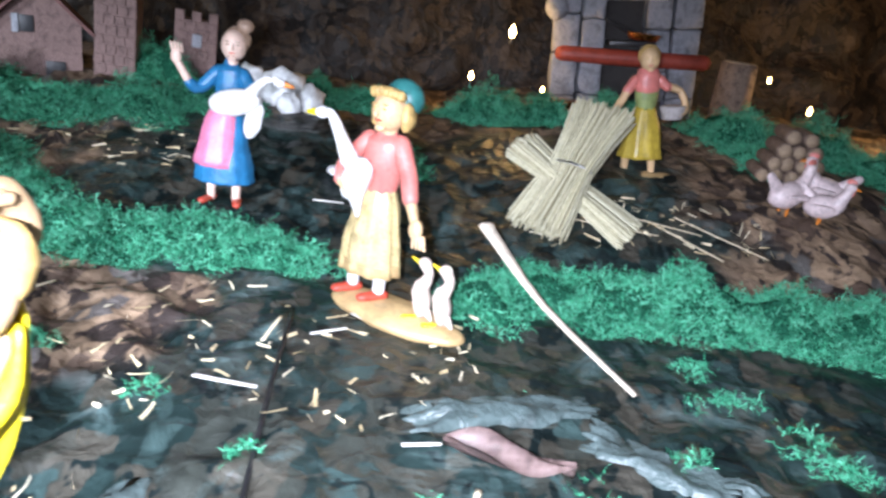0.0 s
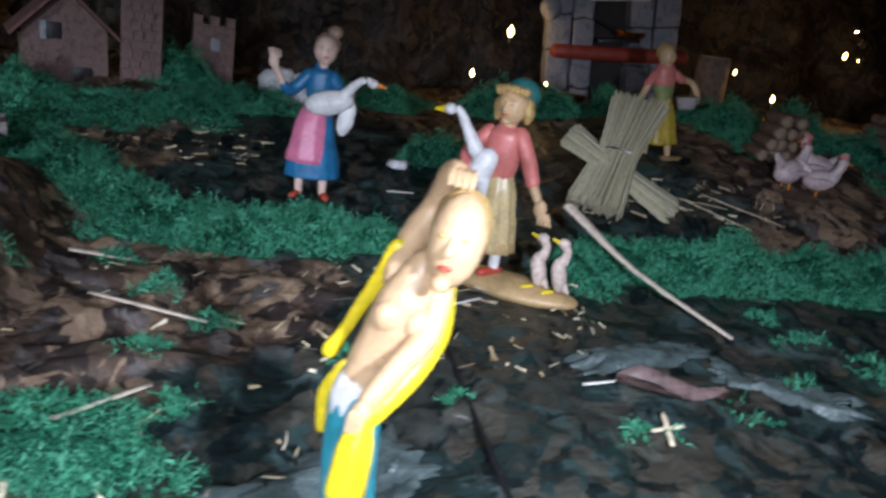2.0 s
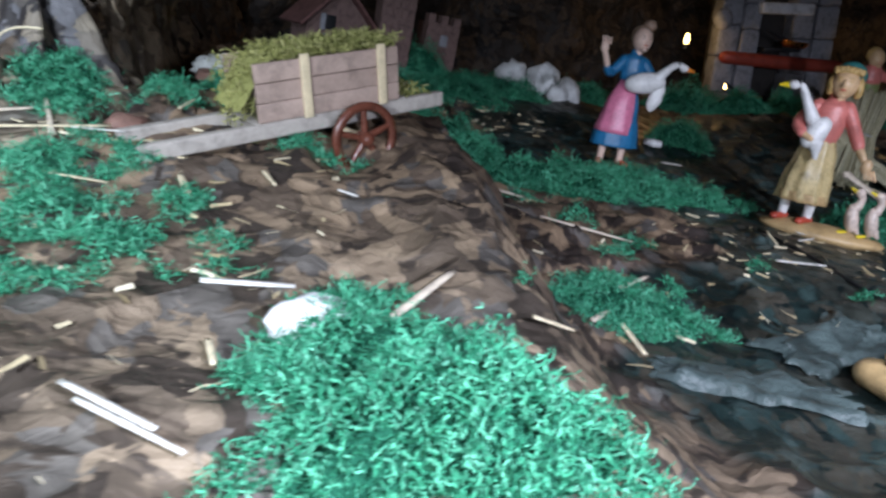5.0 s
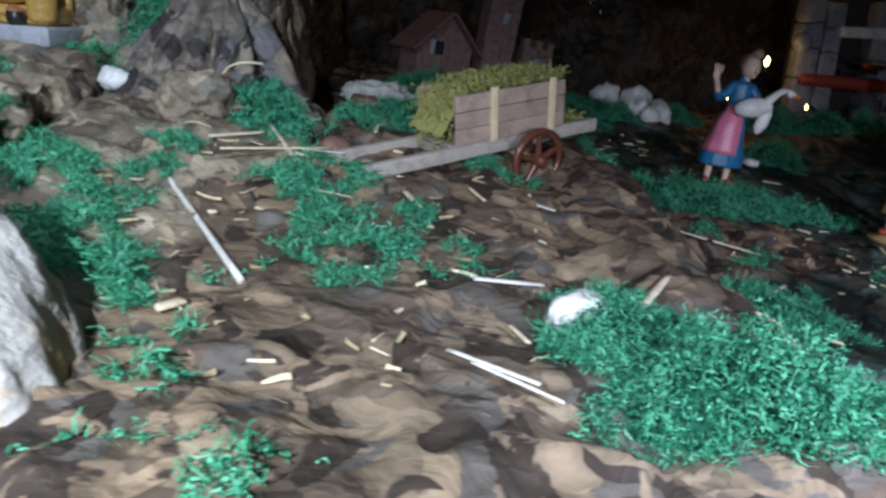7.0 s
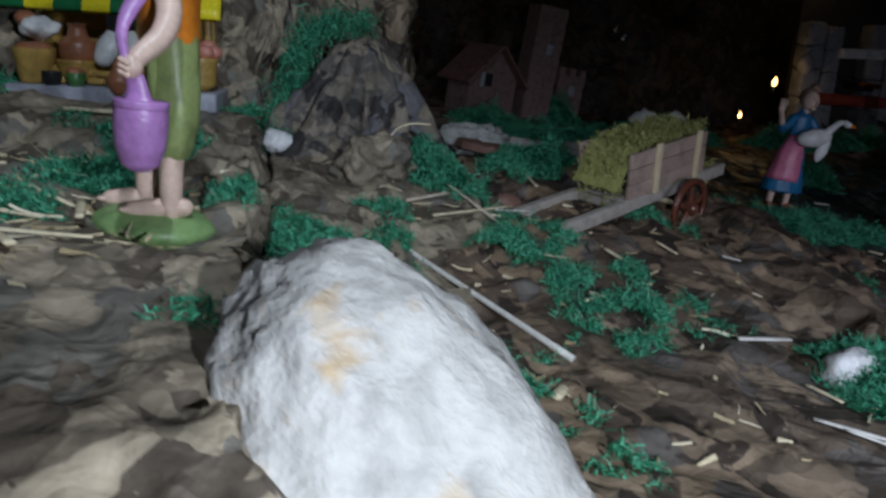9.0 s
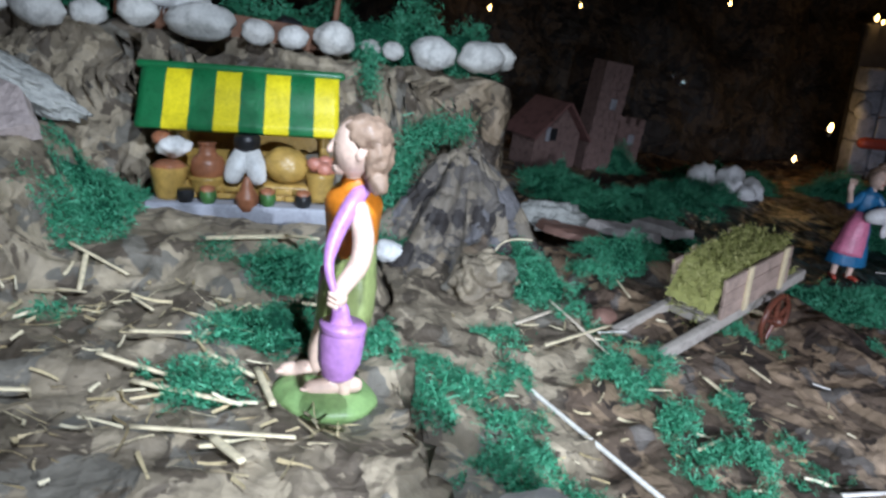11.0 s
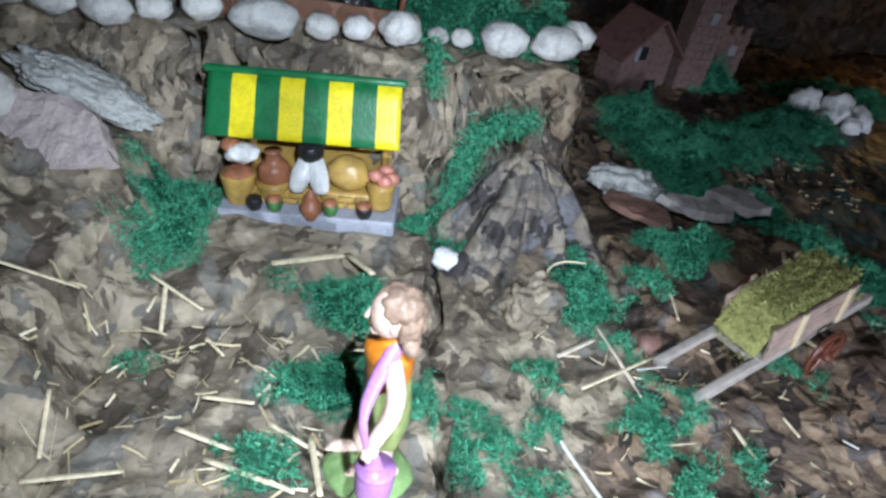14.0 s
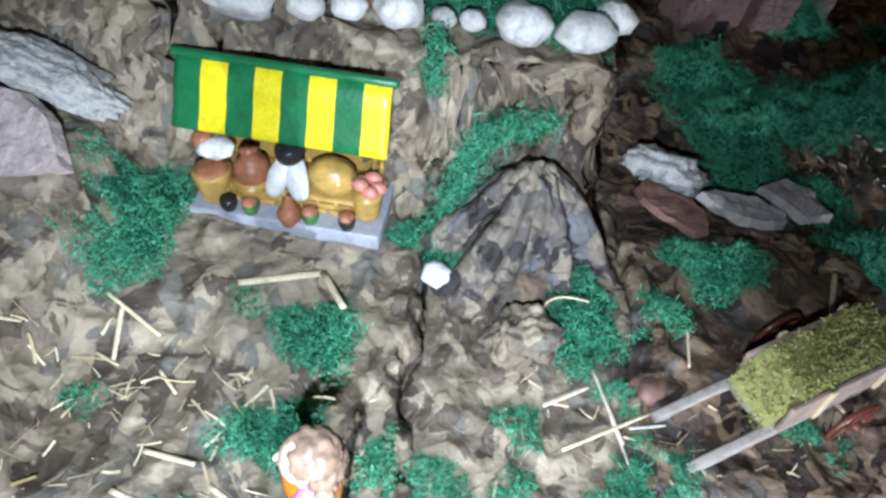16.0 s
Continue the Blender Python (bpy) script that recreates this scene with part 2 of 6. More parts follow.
STONEGREY = mat("modelled_stone", (0.26, 0.26, 0.285), 0.8, dark=0.5, scale=70, bump=0.9, bscale=180, depth=0.003)
MANTELPAINT = mat("white_mantel_paint", (0.66, 0.66, 0.68), 0.6)
BEAMRED = mat("red_beam_paint", (0.32, 0.05, 0.03), 0.5)
BARK = mat("bark", (0.22, 0.15, 0.11), 0.9, dark=0.4, scale=120, bump=1.0, bscale=260, depth=0.003)
# near-black base colour keeps the hearth back dark beside the string lights
HEARTHBACK = mat("near_black_board", (0.035, 0.03, 0.028), 0.9)
HENPINK = mat("hen_paint", (0.68, 0.55, 0.54), 0.42, dark=0.6, scale=260)
LOGEND = mat("log_end", (0.32, 0.23, 0.15), 0.8, dark=0.6)
TWIG = mat("brown_stick", (0.2, 0.09, 0.05), 0.7)
CABLE = mat("black_cable_rubber", (0.012, 0.012, 0.013), 0.5)
LEAFDRY = mat("dry_leaf", (0.32, 0.22, 0.2), 0.4, dark=0.45, scale=60)
TINSEL = mat("silver_tinsel", (0.8, 0.82, 0.86), 0.18, metal=1.0)
m, t, b = nodes_of("lit_bulb")
b.inputs["Base Color"].default_value = (1, 0.7, 0.4, 1)
b.inputs["Emission Color"].default_value = (1.0, 0.62, 0.22, 1)
b.inputs["Emission Strength"].default_value = 14.0
BULB = m


# ---- ground ----
def sstep(a, b, v):
    k = np.clip((v - a) / (b - a), 0, 1)
    return k * k * (3 - 2 * k)


def dome(x, y, cx, cy, rx, ry):
    return np.exp(-(((x - cx) / rx) ** 2 + ((y - cy) / ry) ** 2) * 1.4)


def lie(x, y):
    """Height of the ground without its folds."""
    x, y = np.asarray(x, float), np.asarray(y, float)
    seat = -0.008 * dome(x, y, -0.757, 0.14, 0.042, 0.036)
    back = 0.05 * sstep(0.42, 0.78, y) + 0.026 * sstep(0.42, 0.62, y) * sstep(-0.02, 0.2, x)
    hollow = -0.028 * dome(x, y, -0.2, 0.17, 0.16, 0.17)
    open_floor = back + hollow + 0.006 * sstep(0.1, 0.5, x)
    bank = 0.012 + 0.032 * sstep(0.1, 0.36, y) + 0.014 * dome(x, y, -0.345, 0.22, 0.05, 0.25)
    edge = -0.285 - 0.01 * sstep(0.1, 0.4, y)
    k = sstep(edge, edge - 0.06, x) * (1 - sstep(0.42, 0.6, y))
    h = open_floor * (1 - k) + bank * k
    step = (0.042 + 0.022 * sstep(0.2, 0.38, y)) * (0.3 + 0.7 * sstep(-0.13, -0.01, y))
    rim = -0.7035 - 0.078 * np.clip(y - 0.045, -0.15, 0.33)
    h = h - 0.02 * np.exp(-((x - rim - 0.003) / 0.0032) ** 2) * sstep(-0.1, 0.0, y) * (1 - sstep(0.36, 0.42, y))
    seam = -0.562 + 0.004 * np.sin(y * 40)
    h = h - 0.012 * np.exp(-((x - seam) / 0.0036) ** 2) * sstep(0.24, 0.3, y) * (1 - sstep(0.46, 0.52, y))
    k = sstep(rim, rim - 0.005, x) * (1 - sstep(0.6, 0.7, y))
    h = h * (1 - k) + step * k
    h = h + 0.05 * sstep(-0.925, -0.97, x) + 0.06 * sstep(-0.96, -1.15, x)
    k = sstep(0.405, 0.445, y + 0.012 * np.sin(x * 31)) * sstep(-0.6, -0.625, x)
    h = h * (1 - k) + np.maximum(h, 0.186) * k
    around = np.arctan2(y - 0.412, x + 0.65)
    off = np.hypot((x + 0.65) / 0.078, (y - 0.412) / 0.085) * (1 + 0.16 * np.abs(np.sin(3.5 * around + 0.6)) + 0.05 * np.sin(11 * around))
    bulge = 0.062 * np.clip(1.0 - off, 0, 1) ** 0.85
    return h + bulge * (1 - k) * 0.95 + seat


TABLES = {}


def lattice(x, y, seed):
    """Smooth noise in -1..1 on arrays."""
    if seed not in TABLES:
        TABLES[seed] = np.random.RandomState(seed).rand(256, 256) * 2 - 1
    table = TABLES[seed]
    xi, yi = np.floor(x).astype(int), np.floor(y).astype(int)
    fx, fy = x - xi, y - yi
    fx, fy = fx ** 3 * (fx * (fx * 6 - 15) + 10), fy ** 3 * (fy * (fy * 6 - 15) + 10)
    g = lambda i, j: table[(xi + i) % 256, (yi + j) % 256]
    return (g(0, 0) * (1 - fx) + g(1, 0) * fx) * (1 - fy) + (g(0, 1) * (1 - fx) + g(1, 1) * fx) * fy


def folds(x, y, seed=3):
    """Creases of a crumpled sheet, in units of about one."""
    wx = x + 0.022 * lattice(x * 18, y * 18, seed)
    wy = y + 0.022 * lattice(x * 18, y * 18, seed + 1)
    a = 1 - 2.2 * np.abs(lattice(wx * 15, wy * 22, seed + 2))
    b = 1 - 2.2 * np.abs(lattice(wx * 34 + 7, wy * 40, seed + 3))
    c = 1 - 2.2 * np.abs(lattice(wx * 75, wy * 80 + 5, seed + 4))
    return 0.66 * a + 0.58 * b + 0.2 * c + 0.4 * lattice(x * 7, y * 7, seed + 5)


def sheet_mask(x, y):
    wob = 0.035 * lattice(x * 22, y * 22, 21) + 0.02 * lattice(x * 60, y * 60, 22)
    edge = -0.27 + 0.14 * sstep(0.15, 0.38, y) - 0.17 * sstep(0.4, 0.5, y)
    return sstep(edge - 0.015, edge + 0.015, x + wob) * (1 - sstep(0.72, 0.8, y + wob)) * (1 - sstep(0.22, 0.3, x + wob) * sstep(0.42, 0.5, y + wob))


def brown_mask(x, y):
    wob = 0.03 * lattice(x * 15, y * 15, 25)
    k = sstep(-0.566, -0.558, x + wob * (0.15 + 0.8 * sstep(0.3, 0.15, y)) + 0.05 * sstep(0.28, 0.12, y) + 0.1 * sstep(0.1, -0.1, y))
    # khaki mixed into the near bank, brightening its colour in place of torchlight
    k = k * (1 - 0.5 * dome(x, y, -0.42, 0.05, 0.22, 0.2))
    k = np.maximum(k, 0.75 * np.clip(1.5 * dome(x, y, -0.63, 0.39, 0.06, 0.07), 0, 1))
    return np.maximum(k, sstep(0.5, 0.56, y + wob) * sstep(-0.62, -0.6, x))


def surface(x, y):
    """Ground height with its folds."""
    x, y = np.asarray(x, float), np.asarray(y, float)
    k = sheet_mask(x, y)
    calm = 1 - 0.85 * np.clip(dome(x, y, -0.757, 0.148, 0.035, 0.03) + dome(x, y, -0.119, 0.15, 0.035, 0.035) + dome(x, y, -0.004, 0.399, 0.06, 0.04) + dome(x, y, -0.838, 0.385, 0.085, 0.04), 0, 1)
    rucked = (1 + 0.5 * dome(x, y, -0.645, 0.395, 0.06, 0.055)) * (1 - 0.5 * dome(x, y, -0.5, 0.06, 0.22, 0.17)) * (1 - 0.6 * dome(x, y, -0.8, -0.02, 0.14, 0.13))
    return lie(x, y) + calm * rucked * folds(x, y) * (0.0064 * (1 - k) + 0.0038 * k) - 0.001


def steps(spans):
    out = []
    for a, b, d in spans:
        out += list(np.arange(a, b, d))
    return np.array(out + [spans[-1][1]])


def mesh_from(name, verts, faces, material, smooth=True):
    me = bpy.data.meshes.new(name)
    me.from_pydata(verts, [], faces)
    me.materials.append(material)
    me.polygons.foreach_set("use_smooth", [smooth] * len(me.polygons))
    me.update()
    return me


def grid_faces(nx, ny):
    i = np.arange(nx * ny).reshape(ny, nx)
    return np.stack([i[:-1, :-1], i[:-1, 1:], i[1:, 1:], i[1:, :-1]], -1).reshape(-1, 4).tolist()


gx = steps([(-2.0, -1.15, 0.03), (-1.15, -0.745, 0.0036), (-0.745, -0.695, 0.0014), (-0.695, 0.45, 0.0036), (0.45, 0.8, 0.01), (0.8, 1.8, 0.04)])
gy = steps([(-1.7, -0.2, 0.05), (-0.2, -0.05, 0.006), (-0.05, 0.62, 0.0036), (0.62, 1.2, 0.01), (1.2, 1.3, 0.03)])
X, Y = np.meshgrid(gx, gy)
Z = surface(X, Y)
slope = np.hypot(*np.gradient(lie(X, Y), gy, gx))
push = np.clip(slope - 0.7, 0, 2) * 0.006
PX = X + push * folds(Z * 1.7 + X * 0.4, Y, 31)
PY = Y + push * folds(X, Z * 1.7, 37) * 1.6
me = mesh_from("ground", np.stack([PX, PY, Z], -1).reshape(-1, 3).tolist(), grid_faces(len(gx), len(gy)), CLOTH)
att = me.attributes.new("sheet", "FLOAT", "POINT")
att.data.foreach_set("value", sheet_mask(X, Y).reshape(-1).astype(np.float32))
att = me.attributes.new("brown", "FLOAT", "POINT")
att.data.foreach_set("value", brown_mask(X, Y).reshape(-1).astype(np.float32))
tagged(new("ground", me), "crumpled camouflage cloth and dark plastic laid over the display", "ground", kind="structure")


def curtain(name, x0, y0, x1, y1, height, seed, label):
    n, k = 150, 70
    s, v = np.meshgrid(np.linspace(0, 1, n), np.linspace(0, 1, k))
    length = math.hypot(x1 - x0, y1 - y0)
    f = folds(s * length * 0.42, v * height * 0.3, seed) * 0.038 + 0.035 * lattice(s * length * 3, v * height * 1.5, seed + 9)
    nxn, nyn = -(y1 - y0) / length, (x1 - x0) / length
    bow = -0.12 * (1 - v) ** 3
    vx, vy, vz = x0 + (x1 - x0) * s + nxn * (f + bow), y0 + (y1 - y0) * s + nyn * (f + bow), -0.05 + height * v
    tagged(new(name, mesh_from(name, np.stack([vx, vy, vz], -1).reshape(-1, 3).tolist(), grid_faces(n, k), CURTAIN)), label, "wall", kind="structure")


curtain("wall_north", -2.0, 1.17, 1.8, 1.25, 1.4, 51, "crumpled camouflage cloth hung behind the display")


def slab(name, lo, hi, label):
    bm = bmesh.new()
    bmesh.ops.create_cube(bm, size=1)
    for v in bm.verts:
        v.co = [lo[i] + (v.co[i] + 0.5) * (hi[i] - lo[i]) for i in range(3)]
    me = bpy.data.meshes.new(name)
    bm.to_mesh(me)
    bm.free()
    me.materials.append(PLASTER)
    tagged(new(name, me), label, "wall", kind="structure")


slab("wall_west", (-2.05, -1.75, -0.1), (-1.98, 1.35, 1.6), "plain dark room wall")
slab("wall_east", (1.78, -1.75, -0.1), (1.85, 1.35, 1.6), "plain dark room wall")
slab("wall_south", (-2.05, -1.75, -0.1), (1.85, -1.68, 1.6), "plain dark room wall behind the viewer")
slab("wall_back", (-2.05, 1.3, -0.1), (1.85, 1.37, 1.6), "plain dark room wall behind the cloth")
slab("ceiling", (-2.05, -1.75, 1.6), (1.85, 1.37, 1.66), "plain dark room ceiling")


# ---- builders ----
def part(name, bm, material, parent=None, label="", smooth=True):
    """Links a bmesh as one mesh object under a thing or part. material: one, or a list by face index."""
    me = bpy.data.meshes.new(name)
    bm.normal_update()
    bm.to_mesh(me)
    bm.free()
    for one in material if isinstance(material, (list, tuple)) else [material]:
        me.materials.append(one)
    me.polygons.foreach_set("use_smooth", [smooth] * len(me.polygons))
    ob = new(name, me)
    if parent is not None:
        ob.parent = parent
    if label:
        ob["label"] = label
    return ob


def thing(name, m, label, category, group=""):
    ob = new(name)
    ob.empty_display_size = 0.01
    ob.matrix_world = m
    return tagged(ob, label, category, group)


def stand(x, y, dz=0.0, rz=0, rx=0, ry=0):
    return pose(x, y, float(surface(x, y)) + dz, rx, ry, rz)


def tube(bm, pts, radii, index=0, seg=12, flat=1.0, side=None, cap=True, ridge=0.0, waves=0, sub=4):
    """A loft along a smooth line through pts with the given radii. flat squeezes it along its second axis."""
    pts = [Vector(p) for p in pts]
    if not isinstance(radii, (list, tuple)):
        radii = [radii] * len(pts)
    line, rad = [], []
    for i in range(len(pts) - 1):
        p0, p1, p2, p3 = pts[max(i - 1, 0)], pts[i], pts[i + 1], pts[min(i + 2, len(pts) - 1)]
        for j in range(sub):
            u = j / sub
            line.append(0.5 * ((2 * p1) + (p2 - p0) * u + (2 * p0 - 5 * p1 + 4 * p2 - p3) * u * u + (3 * p1 - p0 - 3 * p2 + p3) * u ** 3))
            rad.append(radii[i] + (radii[i + 1] - radii[i]) * (u * u * (3 - 2 * u)))
    line.append(pts[-1]), rad.append(radii[-1])
    if cap:
        a, b = (line[0] - line[1]).normalized(), (line[-1] - line[-2]).normalized()
        line = [line[0] + a * rad[0] * k for k in (0.9, 0.6)] + line + [line[-1] + b * rad[-1] * k for k in (0.6, 0.9)]
        rad = [rad[0] * 0.35, rad[0] * 0.78] + rad + [rad[-1] * 0.78, rad[-1] * 0.35]
    ref = Vector(side) if side else Vector((1, 0, 0))
    rings = []
    for i, p in enumerate(line):
        d = (line[min(i + 1, len(line) - 1)] - line[max(i - 1, 0)]).normalized()
        u = ref - d * ref.dot(d)
        if u.length < 1e-4:
            u = Vector((0, 1, 0)) - d * d.y
        u.normalize()
        w = d.cross(u)
        k = i / (len(line) - 1)
        ring = []
        for s in range(seg):
            a = 2 * math.pi * s / seg
            r = rad[i] * (1 + ridge * math.sin(waves * a + 2.0 * k) * (0.3 + 0.7 * (1 - k)))
            ring.append(bm.verts.new(p + u * (r * math.cos(a)) + w * (r * flat * math.sin(a))))
        rings.append(ring)
    for a, b in zip(rings, rings[1:]):
        for s in range(seg):
            bm.faces.new((a[s], a[(s + 1) % seg], b[(s + 1) % seg], b[s])).material_index = index
    bm.faces.new(rings[0][::-1]).material_index = index
    bm.faces.new(rings[-1]).material_index = index
    return bm


def ball(bm, place, size, index=0, rough=0.0, sub=3, turn=None, freq=60.0, seed=0.0):
    """An egg with the half-sizes given, uneven if rough."""
    geom = bmesh.ops.create_icosphere(bm, subdivisions=sub, radius=1.0)
    size = size if isinstance(size, (list, tuple)) else (size,) * 3
    for v in geom["verts"]:
        p = Vector([v.co[i] * size[i] for i in range(3)])
        if rough:
            p += v.co * rough * (noise.noise(p * freq + Vector((seed, seed * 2, 0))) + 0.5 * noise.noise(p * freq * 2.7 + Vector((0, seed, seed))))
        if turn:
            p = turn @ p
        v.co = p + Vector(place)
    for f in {f for v in geom["verts"] for f in v.link_faces}:
        f.material_index = index
    return bm


def block(bm, lo, hi, index=0, bevel=0.0, turn=None, wob=0.0):
    geom = bmesh.ops.create_cube(bm, size=1)
    vs = geom["verts"]
    for v in vs:
        v.co = [lo[i] + (v.co[i] + 0.5) * (hi[i] - lo[i]) for i in range(3)]
    if bevel:
        es = list({e for v in vs for e in v.link_edges})
        made = bmesh.ops.bevel(bm, geom=es, offset=bevel, segments=2, affect="EDGES", profile=0.6)
        vs = list({v for f in made["faces"] for v in f.verts} | {v for v in vs if v.is_valid})
    for v in vs:
        if wob:
            v.co += Vector((random.uniform(-wob, wob), random.uniform(-wob, wob), random.uniform(-wob, wob)))
        if turn:
            v.co = turn @ v.co
    for f in {f for v in vs for f in v.link_faces}:
        f.material_index = index
    return bm


# ---- figurines: each one plain painted mesh ----
def goose(bm, body, neck, white, beak, grey):
    """A modelled goose: body egg, neck line ending at the head, bill."""
    place, size, tilt = body
    ball(bm, place, size, white, 0.001, 3, Euler((0, radians(tilt), 0)).to_matrix(), 120)
    tube(bm, neck, [0.0058, 0.0036, 0.0027, 0.0032], white, 10)
    tip, before = Vector(neck[-1]), Vector(neck[-2])
    d = (tip - before).normalized()
    ball(bm, tip, (0.0046, 0.004, 0.0038), white)
    out = Vector((d.x, d.y * 0.3, -0.15)).normalized()
    tube(bm, [tip + out * 0.003, tip + out * 0.0105], [0.0028, 0.0012], beak, 8, 0.7)


def face(bm, x, y, z, k, turn, skin, dark, lip):
    """Nose, brows, eyes, mouth and chin on a head of the half-size k, turned about z."""
    m = Euler((0, 0, radians(turn))).to_matrix()

    def spot(dx, dy, dz):
        return tuple(Vector((x, y, z)) + m @ Vector((dx, dy, dz)) * k)

    tube(bm, [spot(0, -0.98, 0.22), spot(0, -1.18, -0.16)], [0.09 * k, 0.16 * k], skin, 8)
    ball(bm, spot(0, -0.9, -0.5), (0.26 * k, 0.14 * k, 0.07 * k), lip, 0, 2, m)
    ball(bm, spot(0, -0.72, -0.92), (0.36 * k, 0.3 * k, 0.24 * k), skin, 0, 2, m)
    for s in (-1, 1):
        ball(bm, spot(0.38 * s, -0.93, 0.14), (0.17 * k, 0.08 * k, 0.07 * k), dark, 0, 2, m)
        ball(bm, spot(0.4 * s, -0.9, 0.36), (0.24 * k, 0.1 * k, 0.05 * k), dark, 0, 2, m)


def figure_blue():
    bm = bmesh.new()
    # 0 skin 1 blue 2 pink 3 hair 4 white 5 orange 6 red 7 grey
    for x in (-0.011, 0.010):
        tube(bm, [(x, 0, 0.004), (x, 0, 0.026)], [0.0036, 0.0044], 0, 10)
        tube(bm, [(x, 0.003, 0.0035), (x + (-0.004 if x < 0 else 0.004), -0.01, 0.0025)], [0.004, 0.0036], 6, 10, 0.75)
    tube(bm, [(0, 0, 0.02), (0, 0, 0.032), (0.001, 0, 0.06), (0.002, 0, 0.084)], [0.0245, 0.0235, 0.0165, 0.0095], 1, 30, 0.72, ridge=0.05, waves=11, cap=False)
    tube(bm, [(-0.004, -0.003, 0.034), (-0.003, -0.003, 0.06), (0.001, -0.0015, 0.086)], [0.0205, 0.0155, 0.0092], 2, 28, 0.82, ridge=0.05, waves=9, cap=False)
    tube(bm, [(0.002, 0, 0.082), (0.002, 0, 0.095), (0.002, 0, 0.109), (0.002, 0, 0.114)], [0.0092, 0.012, 0.0115, 0.006], 1, 18, 0.75)
    tube(bm, [(0.003, 0, 0.113), (0.004, -0.001, 0.121)], 0.0045, 0, 10)
    ball(bm, (0.0045, -0.002, 0.1285), (0.0098, 0.0098, 0.0118), 0)
    ball(bm, (0.005, 0.0036, 0.1325), (0.0108, 0.0094, 0.0105), 3, 0.001, 3, None, 200)
    face(bm, 0.0045, -0.002, 0.1285, 0.0098, 12, 0, 3, 6)
    ball(bm, (0.011, 0.004, 0.1435), (0.0068, 0.006, 0.0056), 3, 0.0008, 3, None, 250)
    tube(bm, [(-0.008, 0, 0.107), (-0.021, -0.004, 0.093), (-0.027, -0.01, 0.097)], [0.0056, 0.0052, 0.0042], 1, 12)
    tube(bm, [(-0.027, -0.01, 0.097), (-0.034, -0.014, 0.111)], [0.0034, 0.003], 0, 10)
    ball(bm, (-0.0355, -0.015, 0.116), (0.0042, 0.0025, 0.006), 0)
    for k in range(4):
        tube(bm, [(-0.038 + 0.0024 * k, -0.015, 0.12), (-0.0395 + 0.0028 * k, -0.016, 0.1265 - 0.0006 * abs(k - 1))], [0.0012, 0.0009], 0, 6)
    tube(bm, [(0.012, 0, 0.107), (0.021, -0.006, 0.094), (0.01, -0.017, 0.088)], [0.0056, 0.0052, 0.004], 1, 12)
    ball(bm, (0.006, -0.02, 0.087), (0.006, 0.003, 0.0035), 0)
    goose(bm, ((0.012, -0.018, 0.088), (0.021, 0.009, 0.0105), -12), [(0.022, -0.019, 0.093), (0.034, -0.02, 0.107), (0.042, -0.02, 0.1105), (0.047, -0.02, 0.108)], 4, 5, 7)
    ball(bm, (0.027, -0.016, 0.076), (0.007, 0.004, 0.016), 4, 0.0008, 3, Euler((0, radians(14), 0)).to_matrix(), 150)
    return part("figurine", bm, [PALESKIN, BLUE, PINK, BROWNHAIR, WHITE, ORANGE, REDSHOE, GOOSEGREY])


